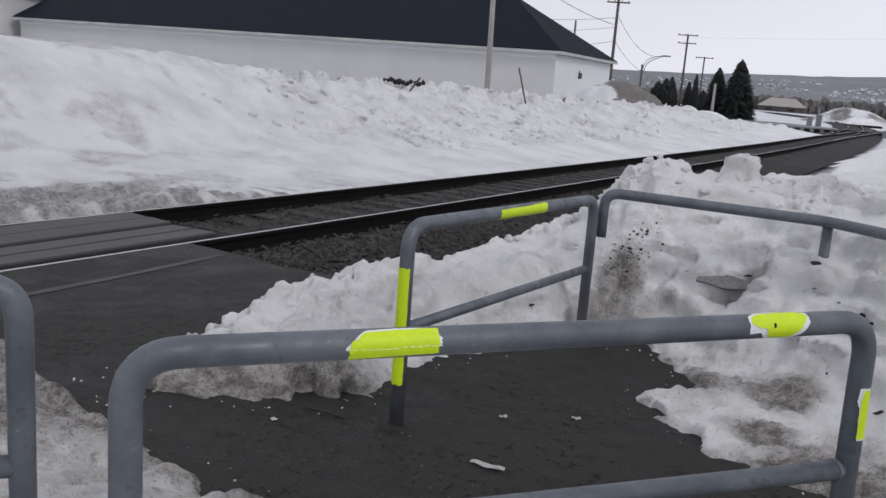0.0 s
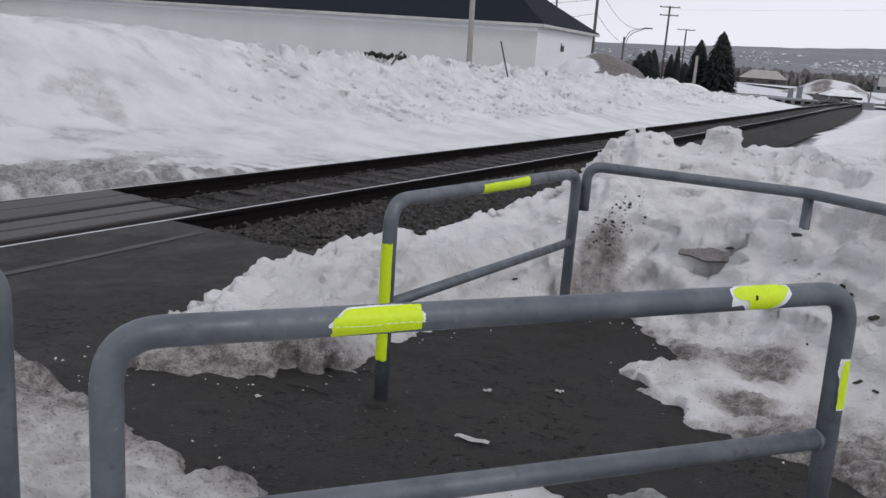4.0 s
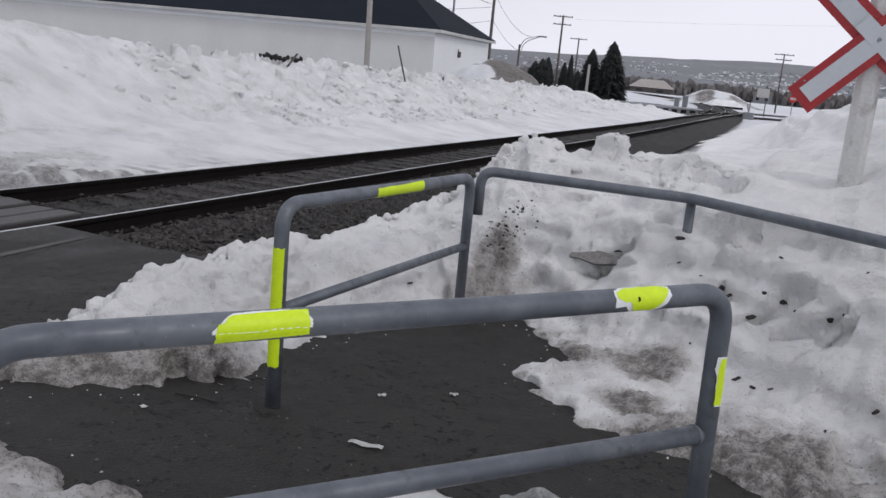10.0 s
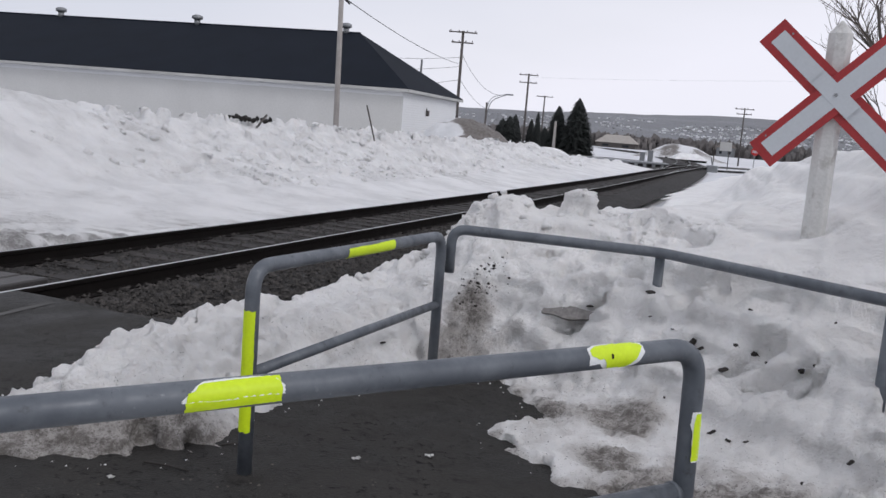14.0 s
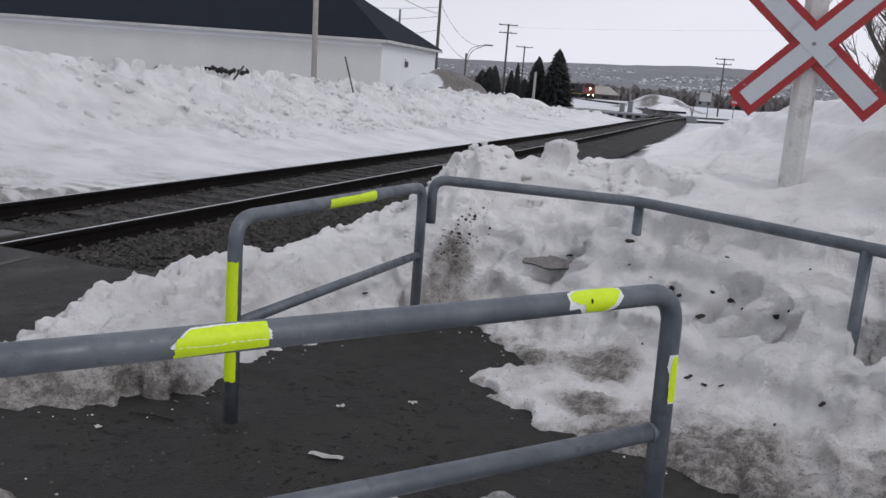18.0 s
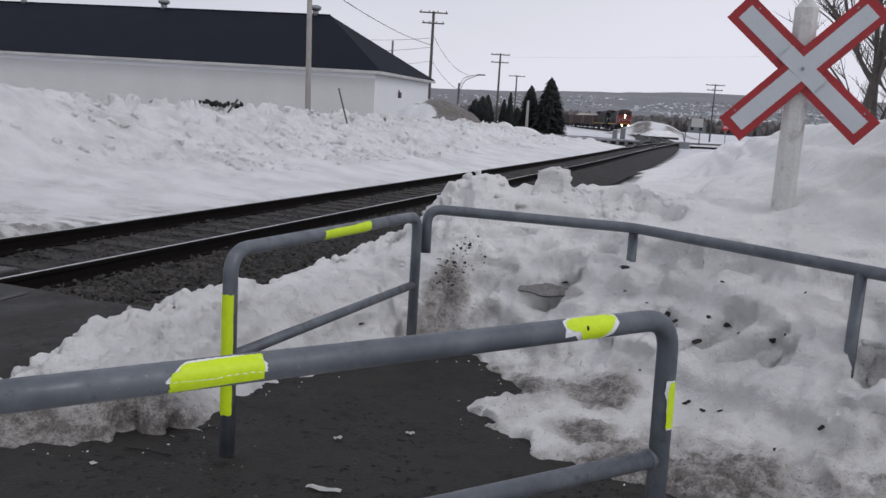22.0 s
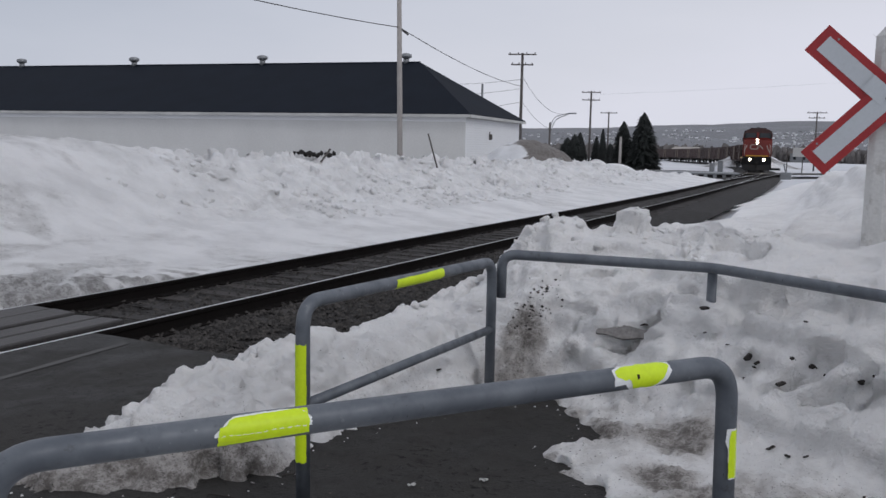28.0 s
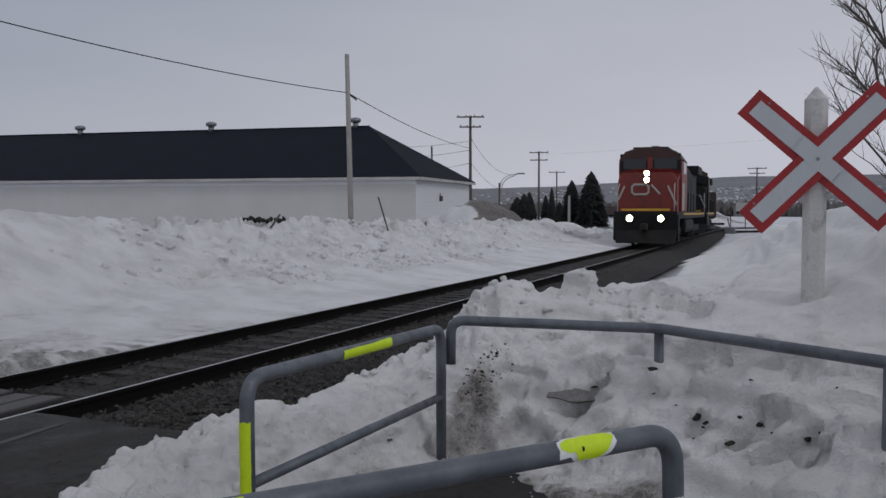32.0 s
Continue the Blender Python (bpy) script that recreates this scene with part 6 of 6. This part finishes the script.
def bogie(parent, y, axles):
    b = part("bogie", box(box(bmesh.new(), (-1.05, y, 0.62), (0.22, axles[-1] - axles[0] + 1.0, 0.38), bevel=0.06), (1.05, y, 0.62), (0.22, axles[-1] - axles[0] + 1.0, 0.38), bevel=0.06), M_steel_dark, parent, "dark cast bogie frame")
    for a in axles:
        wheel_pair(b, y + a)


def extrude_profile(bm, prof, y0, y1, scale1=1.0):
    a = [bm.verts.new((x, y0, z)) for x, z in prof]
    b = [bm.verts.new((x * scale1, y1, z)) for x, z in prof]
    n = len(prof)
    for k in range(n):
        bm.faces.new((a[k], a[(k + 1) % n], b[(k + 1) % n], b[k]))
    bm.faces.new(a[::-1]); bm.faces.new(b)
    return bm


def locomotive(lead=True):
    """Front at -y, railhead at z = 0, its middle at y = 0; 22 m long."""
    ob = thing("locomotive", "red-fronted black diesel locomotive with lit headlights" if lead else "black and red trailing diesel locomotive", "locomotive", "train")
    L = 11.0
    coat = M_red if lead else M_black
    part("underframe", box(bmesh.new(), (0, 0.2, 1.42), (2.95, 2 * L - 1.2, 0.34), bevel=0.04), M_black, ob)
    bogie(ob, -6.9, (-2.0, 0, 2.0)); bogie(ob, 6.9, (-2.0, 0, 2.0))
    part("fuel_tank", box(bmesh.new(), (0, 0, 0.85), (2.6, 5.6, 0.8), bevel=0.2), M_black, ob)
    # nose
    prof = [(-1.42, 1.6), (1.42, 1.6), (1.42, 3.05), (1.2, 3.42), (-1.2, 3.42), (-1.42, 3.05)]
    nose = part("nose", extrude_profile(bmesh.new(), prof, -9.6, -8.0), coat, ob, "red front nose")
    # cab: flat front face with chamfered roof
    cabp = [(-1.55, 1.6), (1.55, 1.6), (1.55, 3.95), (1.22, 4.42), (0.6, 4.60), (-0.6, 4.60), (-1.22, 4.42), (-1.55, 3.95)]
    cab = part("cab", extrude_profile(bmesh.new(), cabp, -8.6, -5.6), coat, ob, "red driver's cab")
    part("cab_roof", box(bmesh.new(), (0, -7.1, 4.63), (1.7, 2.9, 0.07)), M_black, cab)
    roof = [(-1.57, 4.02), (1.57, 4.02), (1.24, 4.45), (0.6, 4.63), (-0.6, 4.63), (-1.24, 4.45)]
    part("roof_shell", extrude_profile(bmesh.new(), roof, -8.64, -5.58), M_maroon, cab, "dark sooty cab roof")
    # sloped brow between nose and windscreen
    bm = bmesh.new()
    v = [bm.verts.new(q) for q in ((-1.42, -9.6, 3.05), (1.42, -9.6, 3.05), (1.50, -8.62, 3.42), (-1.50, -8.62, 3.42), (-1.42, -8.62, 3.0), (1.42, -8.62, 3.0))]
    for f in ((0, 1, 2, 3), (0, 4, 5, 1), (0, 3, 4), (1, 5, 2), (2, 5, 4, 3)):
        bm.faces.new([v[k] for k in f])
    part("brow", bm, coat, nose)
    part("window_band", box(bmesh.new(), (0, -8.615, 3.88), (2.98, 0.03, 0.92), bevel=0.01), M_black, cab, "dark band round the windscreen")
    for x in (-0.76, 0.76):
        part("windscreen", box(bmesh.new(), (x, -8.635, 3.86), (1.12, 0.02, 0.50), bevel=0.008), M_glass, cab, "dark windscreen pane")
        part("side_window", box(bmesh.new(), (2.04 * x, -7.0, 3.7), (0.02, 1.5, 0.55)), M_glass, cab)
        part("number_board", box(bmesh.new(), (x, -8.60, 4.33), (0.55, 0.03, 0.16)), M_black, cab)
    part("window_pillar", box(bmesh.new(), (0, -8.648, 3.86), (0.26, 0.02, 0.66), bevel=0.008), coat, cab, "red pillar between the windscreens")
    bm = bmesh.new()
    v = [bm.verts.new(q) for q in ((-1.46, -8.66, 3.50), (1.46, -8.66, 3.50), (0.9, -8.70, 3.62), (-0.9, -8.70, 3.62), (-1.46, -8.62, 3.42), (1.46, -8.62, 3.42))]
    for f in ((0, 1, 2, 3), (4, 5, 1, 0), (3, 2, 5, 4), (0, 3, 4), (1, 5, 2)):
        bm.faces.new([v[k] for k in f])
    part("windscreen_sill", bm, coat, cab, "red sill under the windscreens")
    part("nose_door", box(bmesh.new(), (0.95, -9.615, 2.45), (0.62, 0.03, 1.55), bevel=0.01), coat, nose)
    # emblem of pale strokes
    def stroke(pts, name="emblem"):
        bm = bmesh.new()
        for (x0, z0), (x1, z1) in zip(pts, pts[1:]):
            d = Vector((x1 - x0, 0, z1 - z0))
            box(bm, (0, 0, 0), (d.length + 0.09, 0.012, 0.09), pose((x0 + x1) / 2, -9.645, (z0 + z1) / 2, 0, -math.degrees(math.atan2(z1 - z0, x1 - x0)), 0))
        part(name, bm, M_lwhite, nose, "pale curved emblem stroke")
    stroke([(-0.62, 2.86), (-0.74, 2.76), (-0.74, 2.50), (-0.62, 2.40), (-0.06, 2.40), (0.06, 2.50), (0.06, 2.76), (-0.06, 2.86), (-0.62, 2.86)])
    stroke([(0.22, 2.82), (0.58, 2.44)])
    stroke([(-1.38, 2.20), (-1.12, 2.75)], "handrail_mark")
    stroke([(1.0, 2.75), (1.38, 1.95)], "handrail_mark")
    part("yellow_stripe", box(bmesh.new(), (0, -10.31, 1.68), (2.3, 0.03, 0.10)), M_yellow, ob, "yellow warning stripe")
    # deck, pilot and plough
    part("front_deck", box(bmesh.new(), (0, -9.95, 1.52), (2.95, 0.8, 0.14)), M_black, ob)
    bm = bmesh.new()
    v = [bm.verts.new(q) for q in ((-1.5, -10.35, 1.6), (1.5, -10.35, 1.6), (1.5, -10.3, 0.75), (-1.5, -10.3, 0.75), (-1.35, -10.7, 0.14), (1.35, -10.7, 0.14), (0, -10.95, 0.16), (0, -10.5, 0.75), (-1.5, -9.9, 0.3), (1.5, -9.9, 0.3), (1.5, -9.9, 1.6), (-1.5, -9.9, 1.6))]
    for f in ((0, 3, 7, 2, 1), (3, 4, 6, 7), (7, 6, 5, 2), (1, 2, 10), (2, 5, 9, 10), (0, 11, 3), (3, 11, 8, 4), (0, 1, 10, 11), (4, 8, 9, 5, 6)):
        bm.faces.new([v[k] for k in f])
    part("plough", bm, M_black, ob, "black pilot and snow plough")
    part("coupler", box(bmesh.new(), (0, -10.75, 0.9), (0.32, 0.7, 0.3), bevel=0.05), M_steel_dark, ob)
    for x in (-1.35, 1.35):
        part("handrail", tube(bmesh.new(), bent([(x, -10.2, 1.6), (x, -10.2, 2.6), (x * 0.98, -9.7, 2.9)], 0.15), 0.025, 8), M_lwhite, ob, "pale grab rail", True)
        part("step_well", box(bmesh.new(), (x, -9.9, 0.85), (0.4, 0.6, 1.2)), M_black, ob)
    # lights
    if lead:
        for x, z, y, rr in ((-0.04, 3.36, -9.62, 0.135), (-0.04, 3.07, -9.68, 0.135), (-0.74, 1.28, -10.42, 0.155), (0.74, 1.28, -10.42, 0.155)):
            can = part("headlight", tube(bmesh.new(), [(x, y + 0.3, z), (x, y, z)], rr + 0.04, 16), M_black, ob, "round headlight housing", True)
            part("lens", tube(bmesh.new(), [(x, y, z), (x, y - 0.012, z)], rr, 16), M_bulb, can, "glowing headlight lens", True)
    # hood behind the cab
    hood = [(-0.95, 1.6), (0.95, 1.6), (0.95, 3.9), (0.75, 4.25), (-0.75, 4.25), (-0.95, 3.9)]
    h = part("engine_hood", extrude_profile(bmesh.new(), hood, -5.6, 9.6), M_black, ob, "black engine hood")
    for x in (-1, 1):
        for k in range(9):
            part("hood_door", box(bmesh.new(), (x * 0.965, -4.4 + 1.3 * k, 2.7), (0.03, 1.15, 1.9), bevel=0.01), M_black, h)
        part("sill_stripe", box(bmesh.new(), (x * 1.485, 1.5, 1.48), (0.02, 16, 0.10)), M_yellow, ob, "yellow reflective sill stripe")
        part("side_panel", box(bmesh.new(), (x * 1.565, -7.9, 2.3), (0.02, 1.2, 1.3)), (M_lwhite if x > 0 else M_red) if lead else M_black, cab, "pale cab side panel")
        part("walkway_rail", tube(bmesh.new(), [(x * 1.42, -5.3, 2.6), (x * 1.42, 9.6, 2.6)], 0.022, 6), M_black, ob)
        for k in range(8):
            part("rail_post", tube(bmesh.new(), [(x * 1.42, -5.3 + 2.1 * k, 1.55), (x * 1.42, -5.3 + 2.1 * k, 2.6)], 0.02, 6), M_black, ob)
    part("radiator", box(bmesh.new(), (0, 7.6, 4.2), (2.7, 3.4, 0.5), bevel=0.05), M_black, h, "flared black radiator")
    part("exhaust", box(bmesh.new(), (0, 1.5, 4.4), (0.8, 1.2, 0.4), bevel=0.05), M_black, h)
    part("air_filter", box(bmesh.new(), (0, -4.2, 4.2), (2.1, 2.2, 0.45), bevel=0.05), M_black, h)
    part("horn", box(bmesh.new(), (0, -6.2, 4.78), (0.4, 0.6, 0.16), bevel=0.03), M_metal, ob)
    tall = Matrix.Diagonal((1, 1, 1.055, 1))
    for one in ob.children_recursive:
        one.data.transform(tall)
    return ob


def freight_car():
    """Gondola with posts along its sides; 17 m long."""
    ob = thing("freight_car", "dark brown open freight car with ribbed sides", "freight car", "train")
    for x in (-1.5, 1.5):
        s = part("side", box(bmesh.new(), (x, 0, 2.35), (0.10, 16.0, 2.5)), M_car, ob)
        for k in range(11):
            part("side_post", box(bmesh.new(), (x * 1.05, -7.6 + 1.52 * k, 2.35), (0.10, 0.14, 2.5)), M_car, s)
    for y in (-8.0, 8.0):
        part("end", box(bmesh.new(), (0, y, 2.35), (3.1, 0.12, 2.5)), M_car, ob)
    for y in (-7.6, 7.6):
        for x in (-1, 1):
            part("end_panel", box(bmesh.new(), (x * 1.62, y, 2.30), (0.05, 1.0, 2.3), bevel=0.01), M_tan, ob, "pale tan end panel")
    part("floor", box(bmesh.new(), (0, 0, 1.12), (2.9, 16, 0.24)), M_car, ob)
    part("load", box(bmesh.new(), (0, 0, 2.2), (2.8, 15.7, 1.9), bevel=0.3), M_ballast, ob, "dark bulk load")
    bogie(ob, -6.0, (-0.9, 0.9)); bogie(ob, 6.0, (-0.9, 0.9))
    part("coupler", box(bmesh.new(), (0, -8.5, 0.95), (0.3, 1.0, 0.3)), M_steel_dark, ob)
    return ob


first = locomotive(True)
second = locomotive(False)
cars = [freight_car()]
for k in range(13):
    cars.append(copy_thing(cars[0], Matrix()))
TRAIN = [(first, 11.0), (second, 33.6)] + [(c, 53.5 + 17.6 * k) for k, c in enumerate(cars)]

# where the front of the train is, along the line, by time
RUN = [(0.0, 563.0), (16.0, 300.0), (19.0, 250.5), (21.0, 218.8), (23.0, 186.0), (24.5, 161.2), (27.0, 118.2), (28.0, 102.0), (29.0, 86.2), (30.0, 70.4), (31.0, 56.2), (32.0, 41.8)]


def motions():
    ys = np.arange(-60.0, 1100.0, 0.5)
    xs = track_x(ys)
    arc = np.concatenate([[0.0], np.cumsum(np.hypot(np.diff(xs), np.diff(ys)))])
    times = [0, 4, 8, 12, 15, 16, 17, 18, 19, 20, 21, 22, 23, 24, 25, 26, 27, 27.5, 28, 28.5, 29, 29.5, 30, 30.5, 31, 31.5, 32]
    front = np.interp(times, [a for a, _ in RUN], [b for _, b in RUN])
    for ob, back in TRAIN:
        rows = []
        for t, y in zip(times, front):
            yy = float(np.interp(np.interp(y, ys, arc) + back, arc, ys))
            slope = float(grade(np.array(yy + 1.0)) - grade(np.array(yy - 1.0))) / 2
            rows.append((t, pose(float(track_x(yy)), yy, float(grade(np.array(yy))) + 0.015, math.degrees(math.atan(slope)), 0, heading(yy))))
        walk(ob, rows)


motions()
